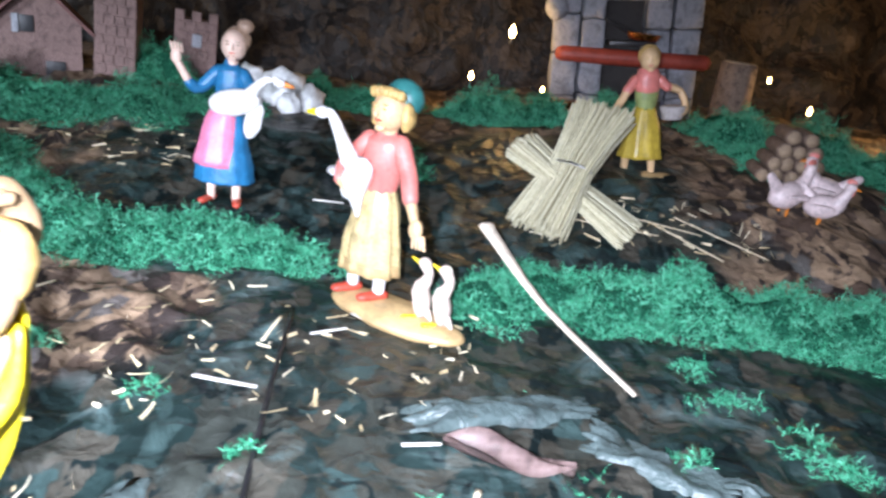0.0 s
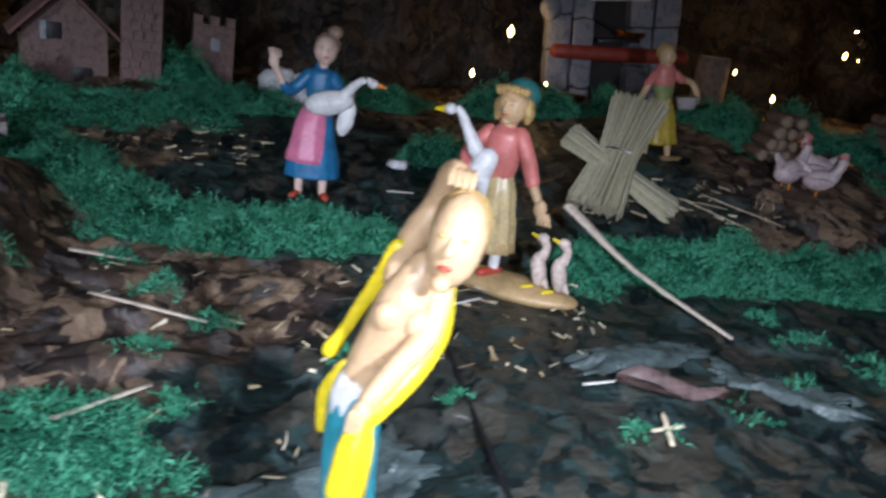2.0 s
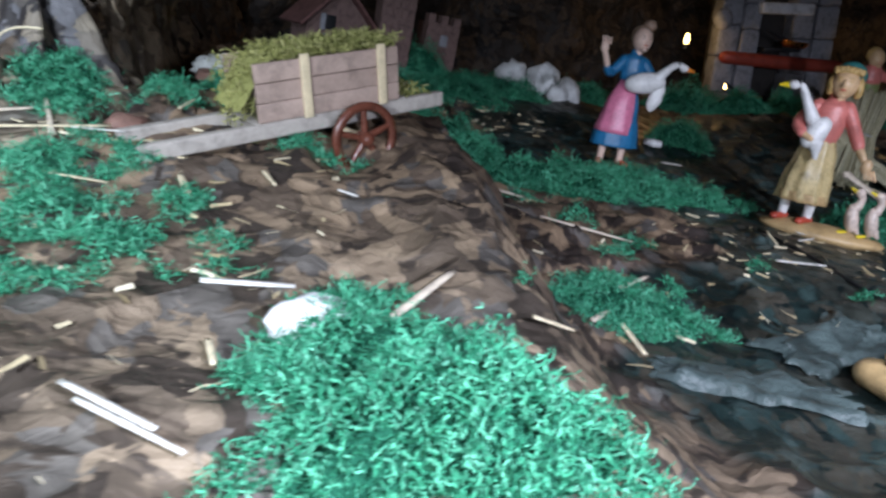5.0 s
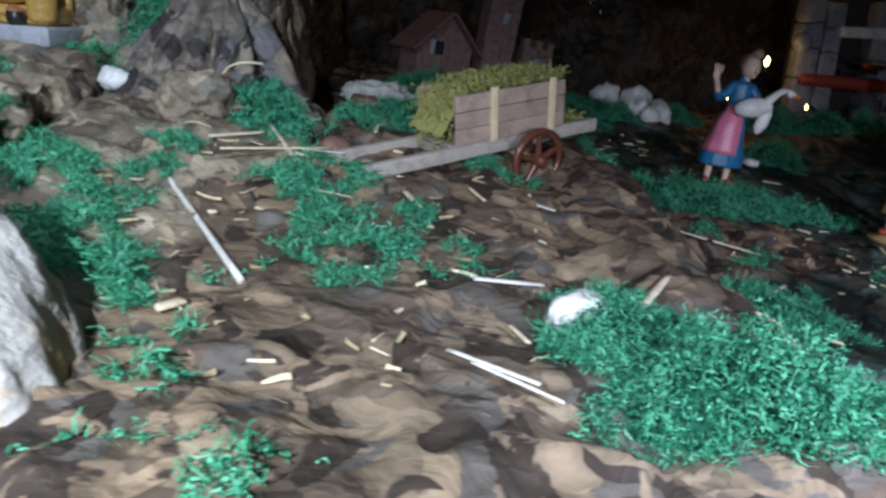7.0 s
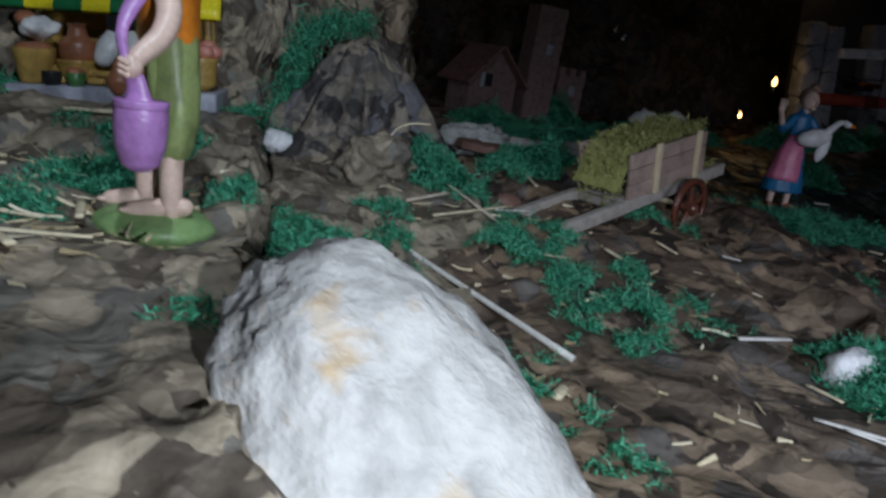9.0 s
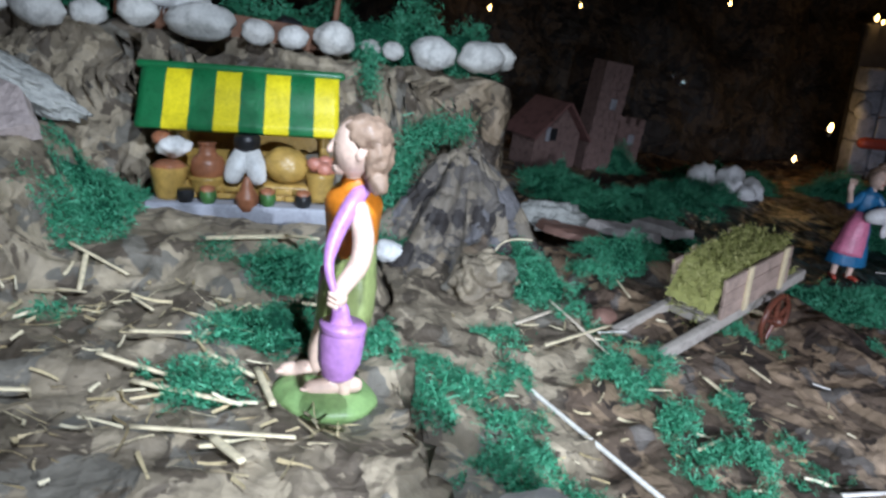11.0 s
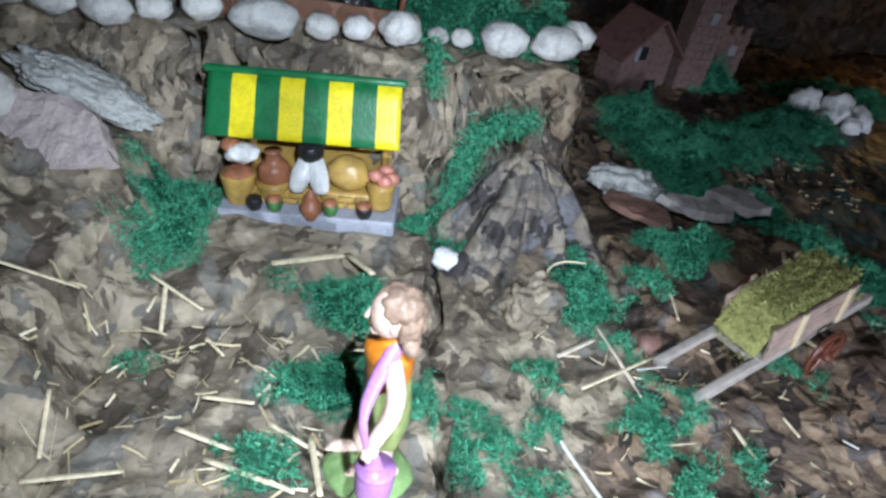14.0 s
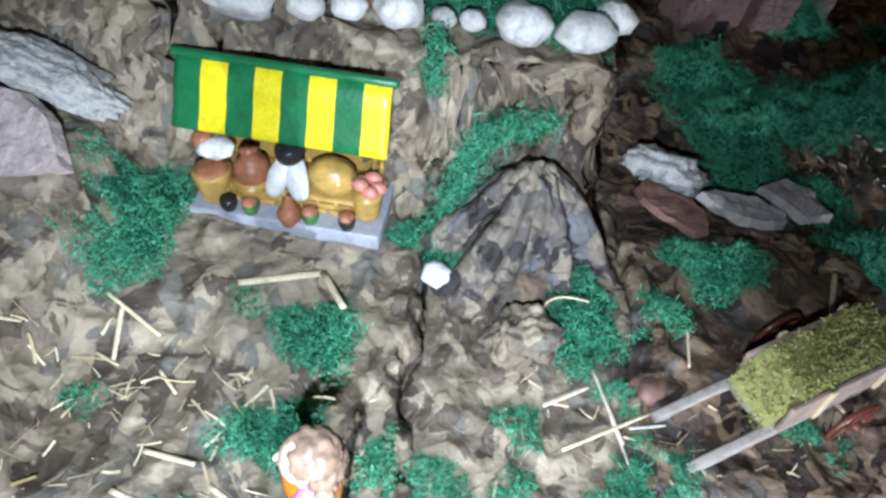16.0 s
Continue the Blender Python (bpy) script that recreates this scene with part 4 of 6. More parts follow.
# ---- market stall ----
def market_stall():
    th = thing("market_stall", pose(-0.828, 0.382, 0.067, 0, -4.6, -2), "resin market stall with green and yellow striped awning", "market stall")
    part("base", block(bmesh.new(), (-0.0705, -0.029, -0.006), (0.0705, 0.035, 0.008), 0, 0.002), STALLGREY, th, "grey painted base slab")
    part("back_panel", block(bmesh.new(), (-0.066, 0.024, 0.008), (0.062, 0.032, 0.094), 0, 0.002, None, 0.0005), STALLGOLD, th)
    bm = bmesh.new()
    block(bm, (-0.066, -0.014, 0.006), (0.066, 0.024, 0.022), 0, 0.004, None, 0.0006)
    part("counter", bm, STALLGOLD, th, "ochre counter with brick pattern")
    for r in range(2):
        for i in range(9):
            x = -0.062 + 0.0135 * i + 0.006 * (r % 2)
            if -0.064 < x < 0.054:
                part("brick", block(bmesh.new(), (x, -0.0165, 0.0075 + 0.0065 * r), (x + 0.0115, -0.013, 0.0125 + 0.0065 * r), 0, 0.001), STALLGOLD, th)
    # awning: eight painted bands on one sagging sheet, a ridge bar on top
    prof = [(0.0225, 0.103), (0.0185, 0.1015), (0.014, 0.096), (0.0095, 0.088), (0.006, 0.08), (0.0025, 0.0725), (-0.002, 0.066), (-0.0045, 0.06)]
    x0, wide = -0.0745, 0.149 / 8
    for i in range(8):
        bm = bmesh.new()
        n = 5
        rows = []
        for k, (y, z) in enumerate(prof):
            row = []
            for j in range(n):
                u = j / (n - 1)
                x = x0 + wide * (i + u)
                flare = 1 + 0.003 * k
                row.append((x * flare - 0.0055, y, z))
            rows.append(row)
        top = [[bm.verts.new(p) for p in row] for row in rows]
        low = [[bm.verts.new((p[0], p[1] + 0.0022, p[2] - 0.0022)) for p in row] for row in rows]
        for k in range(len(prof) - 1):
            for j in range(n - 1):
                bm.faces.new((top[k][j], top[k + 1][j], top[k + 1][j + 1], top[k][j + 1]))
                bm.faces.new((low[k][j], low[k][j + 1], low[k + 1][j + 1], low[k + 1][j]))
        for j in range(n - 1):
            bm.faces.new((top[-1][j], low[-1][j], low[-1][j + 1], top[-1][j + 1]))
            bm.faces.new((top[0][j], top[0][j + 1], low[0][j + 1], low[0][j]))
        for j in ([0] if i == 0 else []) + ([n - 1] if i == 7 else []):
            for k in range(len(prof) - 1):
                bm.faces.new((top[k][j], low[k][j], low[k + 1][j], top[k + 1][j]))
        bmesh.ops.recalc_face_normals(bm, faces=bm.faces)
        part("awning_band", bm, AWNYELLOW if i % 2 else AWNGREEN, th, "yellow painted band" if i % 2 else "green painted band")
    part("ridge_bar", tube(bmesh.new(), [(-0.0825, 0.0225, 0.1035), (0.0705, 0.0225, 0.1035)], 0.0034, 0, 12), AWNGREEN, th)
    for x in (-0.06, 0.058):
        part("post", tube(bmesh.new(), [(x, 0.016, 0.008), (x, 0.016, 0.092)], 0.003, 0, 10), STALLGOLD, th)

    def lathe(name, x, y, z, rings, material, label="", flat=1.0):
        bm = bmesh.new()
        tube(bm, [(x, y, z + h) for h, _ in rings], [r for _, r in rings], 0, 20, flat, cap=False, sub=3)
        return part(name, bm, material, th, label)

    b1 = lathe("basket", -0.058, -0.012, 0.006, [(0, 0.011), (0.012, 0.013), (0.026, 0.0148), (0.028, 0.0148)], STALLGOLD, "ochre woven basket")
    part("fruit", ball(bmesh.new(), (-0.058, -0.012, 0.034), (0.0128, 0.012, 0.005), 0, 0.002, 3, None, 300), TERRA, b1, "heaped red fruit")
    s = part("cloth", ball(bmesh.new(), (-0.056, -0.004, 0.05), (0.014, 0.01, 0.009), 0, 0.003, 3, None, 160), WHITE, th, "white cloth bundle")
    part("loaf", ball(bmesh.new(), (-0.066, -0.002, 0.056), (0.008, 0.008, 0.007), 0, 0.001, 3), TERRA, th, "brown jar")
    lathe("jar", -0.03, -0.004, 0.022, [(0, 0.011), (0.008, 0.0138), (0.017, 0.0128), (0.024, 0.007), (0.03, 0.006), (0.033, 0.0075)], TERRA, "terracotta jar")
    lathe("basket", -0.03, -0.008, 0.01, [(0, 0.011), (0.009, 0.0138), (0.016, 0.0146)], STALLGOLD)
    bm = bmesh.new()
    tube(bm, [(-0.001, -0.006, 0.048), (-0.005, -0.013, 0.039), (-0.008, -0.017, 0.029)], [0.0085, 0.009, 0.0075], 0, 14, 0.7)
    tube(bm, [(0.004, -0.006, 0.048), (0.008, -0.013, 0.039), (0.011, -0.017, 0.029)], [0.0085, 0.009, 0.0075], 0, 14, 0.7)
    part("white_sack", bm, WHITE, th, "white open sack")
    lathe("pot", 0.001, -0.003, 0.05, [(0, 0.009), (0.004, 0.0105), (0.009, 0.011), (0.014, 0.0095)], BLACK, "black pot")
    part("sack", ball(bmesh.new(), (0.032, -0.003, 0.038), (0.019, 0.014, 0.0165), 0, 0.0015, 4, None, 60), STALLGOLD, th, "round ochre sack")
    lathe("basket", 0.06, -0.01, 0.01, [(0, 0.0095), (0.012, 0.0105), (0.024, 0.012)], STALLGOLD)
    salmon = mat("salmon_paint", (0.55, 0.22, 0.16), 0.4)
    for k in range(5):
        a = k * 1.25
        part("fruit", ball(bmesh.new(), (0.061 + 0.007 * math.cos(a), -0.009 + 0.006 * math.sin(a), 0.039 + 0.004 * (k % 2)), (0.007, 0.005, 0.006), 0, 0.001, 2), salmon, th, "salmon-pink fruit")
    part("jug", tube(bmesh.new(), [(0.004, -0.024, 0.006), (0.004, -0.024, 0.012), (0.004, -0.024, 0.022), (0.004, -0.024, 0.029)], [0.0085, 0.0095, 0.005, 0.0025], 0, 16), TERRA, th, "terracotta jug")
    for x, material in ((-0.043, BLACK), (-0.026, POTGREEN), (0.02, POTGREEN), (0.048, BLACK)):
        cup = lathe("cup", x, -0.024, 0.006, [(0, 0.005), (0.006, 0.0066), (0.011, 0.0062)], material, "small glazed pot")
        if x != -0.043:
            part("fruit", ball(bmesh.new(), (x, -0.024, 0.0175), (0.0062, 0.0058, 0.0042), 0, 0.0012, 3, None, 300), TERRA, cup, "heaped red fruit")
    for ob in th.children_recursive:
        if ob.name.split(".")[0] not in ("base", "back_panel", "awning_band", "ridge_bar", "post"):
            for v in ob.data.vertices:
                v.co.x, v.co.y, v.co.z = v.co.x * 0.96, v.co.y + 0.001, 0.0078 + (v.co.z - 0.006) * 0.86


market_stall()


# ---- hay cart ----
def hay_cart():
    axis = Vector((0.08, 0.048, 0.0205))
    fwd = axis.normalized()
    side = Vector((-0.48, 0.8, 0)).normalized()
    up = fwd.cross(side).normalized()
    m = Matrix((fwd, side, up)).transposed().to_4x4()
    m.translation = Vector((-0.438, 0.3175, 0.0615))
    th = thing("hay_cart", m, "wooden two-wheeled cart loaded with green hay", "cart")
    # local: x along the cart, y across (near side is -y), z up; box floor at 0
    for y in (-0.0225, 0.0175):
        sh = part("shaft", block(bmesh.new(), (-0.118, y, -0.009), (0.082, y + 0.007, 0.0), 0, 0.001, None, 0.0003), BAREWOOD, th, "grey bare wooden shaft")
    for x in (-0.055, 0.0, 0.05):
        part("cross_bar", block(bmesh.new(), (x, -0.016, -0.007), (x + 0.007, 0.018, -0.001), 0, 0.0006), BAREWOOD, th)
    for y in (-0.0235, 0.0205):
        for k in range(3):
            part("plank", block(bmesh.new(), (-0.05, y, 0.001 + 0.0112 * k), (0.046, y + 0.003, 0.0118 + 0.0112 * k), 0, 0.0005, None, 0.0002), CARTWOOD, th, "weathered brown plank")
        yy = y - 0.0022 if y < 0 else y + 0.0032
        for x in (-0.022, 0.03):
            part("batten", block(bmesh.new(), (x, yy, 0.0), (x + 0.0055, yy + 0.0022, 0.037), 0, 0.0004), PALEWOOD, th, "pale wooden batten")
    part("end_board", block(bmesh.new(), (0.043, -0.0205, 0.001), (0.046, 0.0205, 0.033), 0, 0.0005), CARTWOOD, th)
    part("floor_board", block(bmesh.new(), (-0.052, -0.022, -0.0005), (0.052, 0.022, 0.0012), 0, 0.0003), BAREWOOD, th)
    ax, az = 0.011, -0.016
    part("axle", tube(bmesh.new(), [(ax, -0.038, az), (ax, 0.046, az)], 0.0022, 0, 10), PALEWOOD, th)
    for y in (-0.036, 0.044):
        bm = bmesh.new()
        n, R = 40, 0.0225
        ring = []
        for i in range(n):
            a = 2 * math.pi * i / n
            ring.append([bm.verts.new((ax + r * math.cos(a), y + dy, az + r * math.sin(a))) for r, dy in ((R, -0.0016), (R, 0.0016), (R - 0.0048, 0.0022), (R - 0.0048, -0.0022))])
        for i in range(n):
            a, b = ring[i], ring[(i + 1) % n]
            for k in range(4):
                bm.faces.new((a[k], a[(k + 1) % 4], b[(k + 1) % 4], b[k]))
        bmesh.ops.recalc_face_normals(bm, faces=bm.faces)
        rim = part("wheel", bm, WHEELRED, th, "red-brown spoked wheel")
        for i in range(5):
            a = 2 * math.pi * i / 5 + 0.3
            part("spoke", tube(bmesh.new(), [(ax + 0.003 * math.cos(a), y, az + 0.003 * math.sin(a)), (ax + 0.0185 * math.cos(a), y, az + 0.0185 * math.sin(a))], [0.0024, 0.002], 0, 8), WHEELRED, rim)
        part("hub", tube(bmesh.new(), [(ax, y - 0.003, az), (ax, y + 0.003, az)], 0.0048, 0, 14), WHEELRED, rim)
        part("pin", tube(bmesh.new(), [(ax, y - 0.005, az), (ax, y + 0.005, az)], 0.0017, 0, 8), STEEL, rim, "shiny metal pin")
    # hay: a lumpy core and many short blades, hanging over the open end
    hay = strand_mesh("hay", HAYGREEN, box=((-0.06, 0.05), (-0.02, 0.02), (0.004, 0.038)))
    hay.parent = th
    hay["label"] = "dull green dried hay"


# ---- strands: moss, hay, litter ----
def ribbons(starts, ways, lengths, widths, curl, rng, seg=5, gravity=0.0, twist=0.35):
    """Curling flat strands: vertices and faces."""
    n = len(starts)
    p, d = starts.copy(), ways / np.linalg.norm(ways, axis=1)[:, None]
    w = np.cross(d, rng.normal(size=(n, 3)))
    w /= np.linalg.norm(w, axis=1)[:, None] + 1e-9
    bend = rng.normal(size=(n, 3)) * curl
    verts = np.zeros((n, seg + 1, 2, 3))
    for k in range(seg + 1):
        taper = widths * (1.0 - 0.3 * k / seg)
        verts[:, k, 0], verts[:, k, 1] = p + w * taper[:, None] / 2, p - w * taper[:, None] / 2
        p = p + d * (lengths / seg)[:, None]
        d = d + bend / seg * 2 + rng.normal(size=(n, 3)) * curl * twist
        d[:, 2] -= gravity
        d /= np.linalg.norm(d, axis=1)[:, None]
    i = np.arange(n * (seg + 1) * 2).reshape(n, seg + 1, 2)
    faces = np.stack([i[:, :-1, 0], i[:, :-1, 1], i[:, 1:, 1], i[:, 1:, 0]], -1).reshape(-1, 4)
    return verts.reshape(-1, 3), faces


def quads(name, verts, faces, material, first=0):
    me = bpy.data.meshes.new(name)
    me.vertices.add(len(verts))
    me.vertices.foreach_set("co", np.asarray(verts, np.float32).reshape(-1))
    me.loops.add(len(faces) * 4)
    me.loops.foreach_set("vertex_index", np.asarray(faces, np.int32).reshape(-1))
    me.polygons.add(len(faces))
    me.polygons.foreach_set("loop_start", np.arange(0, len(faces) * 4, 4, dtype=np.int32))
    me.update(calc_edges=True)
    me.validate()
    for one in material if isinstance(material, list) else [material]:
        me.materials.append(one)
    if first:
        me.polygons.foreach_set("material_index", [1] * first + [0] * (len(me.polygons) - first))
    me.polygons.foreach_set("use_smooth", [True] * len(me.polygons))
    return new(name, me)


def mound(cx, cy, rx, ry, h, rng, base=None, k=1.0):
    """A low lumpy body under the strands."""
    n, r = 22, 7
    verts, faces = [], []
    for j in range(r + 1):
        u = j / r
        for i in range(n):
            a = 2 * math.pi * i / n
            e = 1 + 0.22 * math.sin(3 * a + cx * 90) + 0.13 * math.sin(5 * a + cy * 70)
            x, y = cx + rx * e * u * math.cos(a) * 0.9, cy + ry * e * u * math.sin(a) * 0.9
            verts.append((x, y, float(surface(x, y)) + h * 0.6 * (1 - u ** 2) + (0.0 if j < r else -0.004)))
    for j in range(r):
        for i in range(n):
            a, b = j * n + i, j * n + (i + 1) % n
            faces.append((a, b, b + n, a + n))
    return np.array(verts), np.array(faces)


def moss_patch(cx, cy, rx, ry=None, h=0.012, dense=1.0, long=0.016, label="clump of green dyed moss on the cloth"):
    ry = ry or rx * 0.75
    rng = np.random.RandomState(int(abs(cx * 7919 + cy * 104729) * 10) % 100000)
    count = int(420000 * dense * math.pi * rx * ry) + 25
    a, u = rng.rand(count) * 2 * math.pi, np.sqrt(rng.rand(count)) * (1 + 0.22 * rng.rand(count))
    e = 1 + 0.22 * np.sin(3 * a + cx * 90) + 0.13 * np.sin(5 * a + cy * 70)
    x, y = cx + rx * e * u * np.cos(a), cy + ry * e * u * np.sin(a)
    if h < 0.016:
        keep = (lattice(x * 55, y * 55, 78) + 0.4 * lattice(x * 130, y * 130, 79) > -0.3)
        a, u, x, y = a[keep], u[keep], x[keep], y[keep]
        count = len(x)
    lump = 0.75 + 0.5 * lattice(x * 70, y * 70, 77)
    z = surface(x, y) + np.clip(h * (1 - u ** 2), 0, 1) * lump * rng.uniform(0.55, 1.0, count) + 0.0012
    starts = np.stack([x, y, z], -1)
    ways = np.stack([np.cos(a) * u, np.sin(a) * u, 0.3 + 0.5 * rng.rand(count)], -1) + rng.normal(size=(count, 3)) * 1.0
    v, f = ribbons(starts, ways, rng.uniform(0.5, 1.15, count) * long * 0.9, rng.uniform(0.0004, 0.0009, count), 2.3, rng, 7, 0.03, 0.9)
    floor = surface(v[:, 0], v[:, 1]) + 0.0006
    v[:, 2] = np.maximum(v[:, 2], floor)
    first = 0
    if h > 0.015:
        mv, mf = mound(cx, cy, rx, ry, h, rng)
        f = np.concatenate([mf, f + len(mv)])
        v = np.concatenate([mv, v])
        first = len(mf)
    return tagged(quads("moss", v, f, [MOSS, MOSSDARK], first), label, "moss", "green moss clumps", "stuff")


def strand_mesh(name, material, box):
    """A loose block of short blades filling a box, for the cart's load."""
    rng = np.random.RandomState(5)
    (x0, x1), (y0, y1), (z0, z1) = box
    bm = bmesh.new()
    bmesh.ops.create_grid(bm, x_segments=24, y_segments=10, size=1)
    core = []
    for v in bm.verts:
        u, w = v.co.x, v.co.y
        droop = 1 - 0.75 * max(0, -u - 0.62) / 0.38
        core.append(((x0 + x1) / 2 + u * (x1 - x0) / 2, (y0 + y1) / 2 + w * (y1 - y0) / 2,
                     max(0.0, (z1 - 0.003) * droop + 0.003 * noise.noise(Vector((u * 6, w * 4, 1.0))))))
    faces = [[v.index for v in f.verts] for f in bm.faces]
    bm.free()
    n = 4200
    x, y = rng.uniform(x0, x1, n), rng.uniform(y0, y1, n)
    z = np.where(x < x0 + 0.024, rng.uniform(-0.012, z1, n), z1 + rng.uniform(-0.005, 0.002, n))
    starts = np.stack([x, y, z], -1)
    end = rng.rand(n) < 0.12
    starts[end, 0] = rng.uniform(0.05, 0.07, end.sum())
    starts[end, 2] = rng.uniform(-0.004, 0.006, end.sum())
    ways = rng.normal(size=(n, 3)) + np.stack([-0.5 * (x < x0 + 0.02), 0 * x, 0.2 + 0 * x], -1)
    v, f = ribbons(starts, ways, rng.uniform(0.0025, 0.0065, n), rng.uniform(0.0006, 0.0013, n), 1.0, rng, 4, 0.1)
    return quads(name, np.concatenate([np.array(core), v]), np.concatenate([np.array(faces), f + len(core)]), material)


hay_cart()

for row in (
    (-0.365, 0.555, 0.05, 0.03, 0.028), (-0.31, 0.502, 0.05, 0.035, 0.03), (-0.255, 0.468, 0.048, 0.032, 0.032), (-0.2, 0.458, 0.045, 0.03, 0.03),
    (-0.148, 0.476, 0.05, 0.03, 0.022), (-0.1, 0.466, 0.04, 0.02, 0.02), (-0.055, 0.468, 0.03, 0.016, 0.014),
    (0.052, 0.43, 0.026, 0.03, 0.032), (0.095, 0.452, 0.04, 0.03, 0.032), (0.15, 0.45, 0.05, 0.034, 0.035), (0.21, 0.45, 0.05, 0.035, 0.038),
    (0.27, 0.448, 0.05, 0.036, 0.038), (0.335, 0.44, 0.052, 0.04, 0.038), (0.4, 0.42, 0.052, 0.04, 0.036),
    (-0.43, 0.64, 0.06, 0.05, 0.03), (-0.36, 0.68, 0.06, 0.04, 0.026), (-0.29, 0.72, 0.06, 0.045, 0.026), (-0.23, 0.77, 0.055, 0.045, 0.024),
    (-0.46, 0.72, 0.055, 0.045, 0.028), (-0.335, 0.87, 0.05, 0.03, 0.06), (-0.15, 0.89, 0.055, 0.045, 0.026), (-0.07, 0.9, 0.05, 0.045, 0.026),
    (-0.03, 0.65, 0.034, 0.028, 0.034), (0.07, 0.86, 0.055, 0.04, 0.045), (0.13, 0.82, 0.05, 0.035, 0.04), (0.21, 0.84, 0.05, 0.035, 0.035),
    (0.36, 0.81, 0.06, 0.05, 0.045), (0.43, 0.77, 0.055, 0.05, 0.045), (0.48, 0.71, 0.055, 0.045, 0.035), (0.36, 0.72, 0.045, 0.035, 0.024),
    (0.5, 0.58, 0.055, 0.045, 0.026), (-0.7, 0.51, 0.055, 0.03, 0.06), (-0.65, 0.51, 0.03, 0.026, 0.05), (-0.78, 0.53, 0.055, 0.035, 0.052), (-0.95, 0.54, 0.06, 0.04, 0.03),
    (-1.05, 0.53, 0.05, 0.04, 0.024), (-0.86, 0.53, 0.05, 0.03, 0.045), (-0.74, 0.51, 0.045, 0.028, 0.056), (-0.82, 0.515, 0.045, 0.026, 0.045), (-0.66, 0.495, 0.04, 0.02, 0.056),
):
    moss_patch(*row, dense=1.25, long=0.017, label="thick bank of green dyed moss")
for row in (
    (-0.245, 0.226, 0.046, 0.028, 0.018), (-0.408, 0.064, 0.034, 0.028, 0.024), (-0.382, 0.024, 0.048, 0.034, 0.028), (-0.432, 0.05, 0.018, 0.014, 0.01),
    (-0.53, 0.168, 0.03, 0.02, 0.012), (-0.545, 0.11, 0.022, 0.016, 0.01), (-0.518, 0.138, 0.03, 0.02, 0.014), (-0.615, 0.075, 0.03, 0.02, 0.01),
    (-0.672, 0.18, 0.022, 0.016, 0.01), (-0.655, 0.128, 0.026, 0.018, 0.01), (-0.604, 0.33, 0.03, 0.024, 0.028), (-0.636, 0.252, 0.02, 0.014, 0.012),
    (-0.55, 0.182, 0.02, 0.014, 0.01), (-0.428, 0.278, 0.02, 0.014, 0.01), (-0.595, 0.045, 0.02, 0.014, 0.009),
    (-0.792, 0.206, 0.032, 0.02, 0.018), (-0.826, 0.15, 0.02, 0.013, 0.01), (-0.925, 0.345, 0.026, 0.045, 0.02), (-0.935, 0.3, 0.018, 0.022, 0.015),
    
    (-0.556, 0.226, 0.022, 0.015, 0.012), (-0.572, 0.205, 0.02, 0.016, 0.01), (-0.784, 0.276, 0.028, 0.022, 0.022), (-0.728, 0.2, 0.013, 0.018, 0.014),
    (-0.488, 0.42, 0.04, 0.026, 0.026), (-0.44, 0.56, 0.05, 0.04, 0.024), (-0.694, 0.205, 0.016, 0.014, 0.01), (-0.817, 0.137, 0.018, 0.012, 0.008),
    (-0.54, 0.237, 0.026, 0.018, 0.012), (-0.573, 0.285, 0.014, 0.01, 0.01), (-0.6, 0.355, 0.02, 0.014, 0.02), (-0.698, 0.175, 0.02, 0.016, 0.01), (-0.635, 0.1, 0.022, 0.018, 0.011),
    (-0.642, 0.201, 0.012, 0.01, 0.008), (-0.655, 0.155, 0.014, 0.01, 0.01), (-0.41, 0.105, 0.02, 0.014, 0.014), (-0.6, 0.3, 0.01, 0.008, 0.01),
    (-0.21, 0.262, 0.018, 0.012, 0.01), (-0.5, 0.2, 0.018, 0.013, 0.009), (-0.54, 0.36, 0.025, 0.018, 0.014),
):
    moss_patch(*row, dense=1.9, long=0.013)


def moss_vine(pts, wide, count, label):
    rng = np.random.RandomState(41)
    pts = np.array(pts)
    at = rng.rand(count) * (len(pts) - 1)
    i = np.minimum(at.astype(int), len(pts) - 2)
    p = pts[i] + (pts[i + 1] - pts[i]) * (at - i)[:, None]
    thick = wide * (0.7 + 0.5 * np.sin(at * 2.7) ** 2)
    p = p + rng.normal(size=(count, 3)) * np.array([1.0, 0.25, 0.7]) * thick[:, None] * 0.5
    p[:, 1] -= 0.003
    ways = rng.normal(size=(count, 3)) + np.array([0, -0.7, 0.1])
    v, f = ribbons(p, ways, rng.uniform(0.008, 0.021, count), rng.uniform(0.0006, 0.0011, count), 1.5, rng, 6, 0.05, 0.6)
    tagged(quads("moss", v, f, [MOSS, MOSSDARK], 0), label, "moss", "green moss clumps", "stuff")


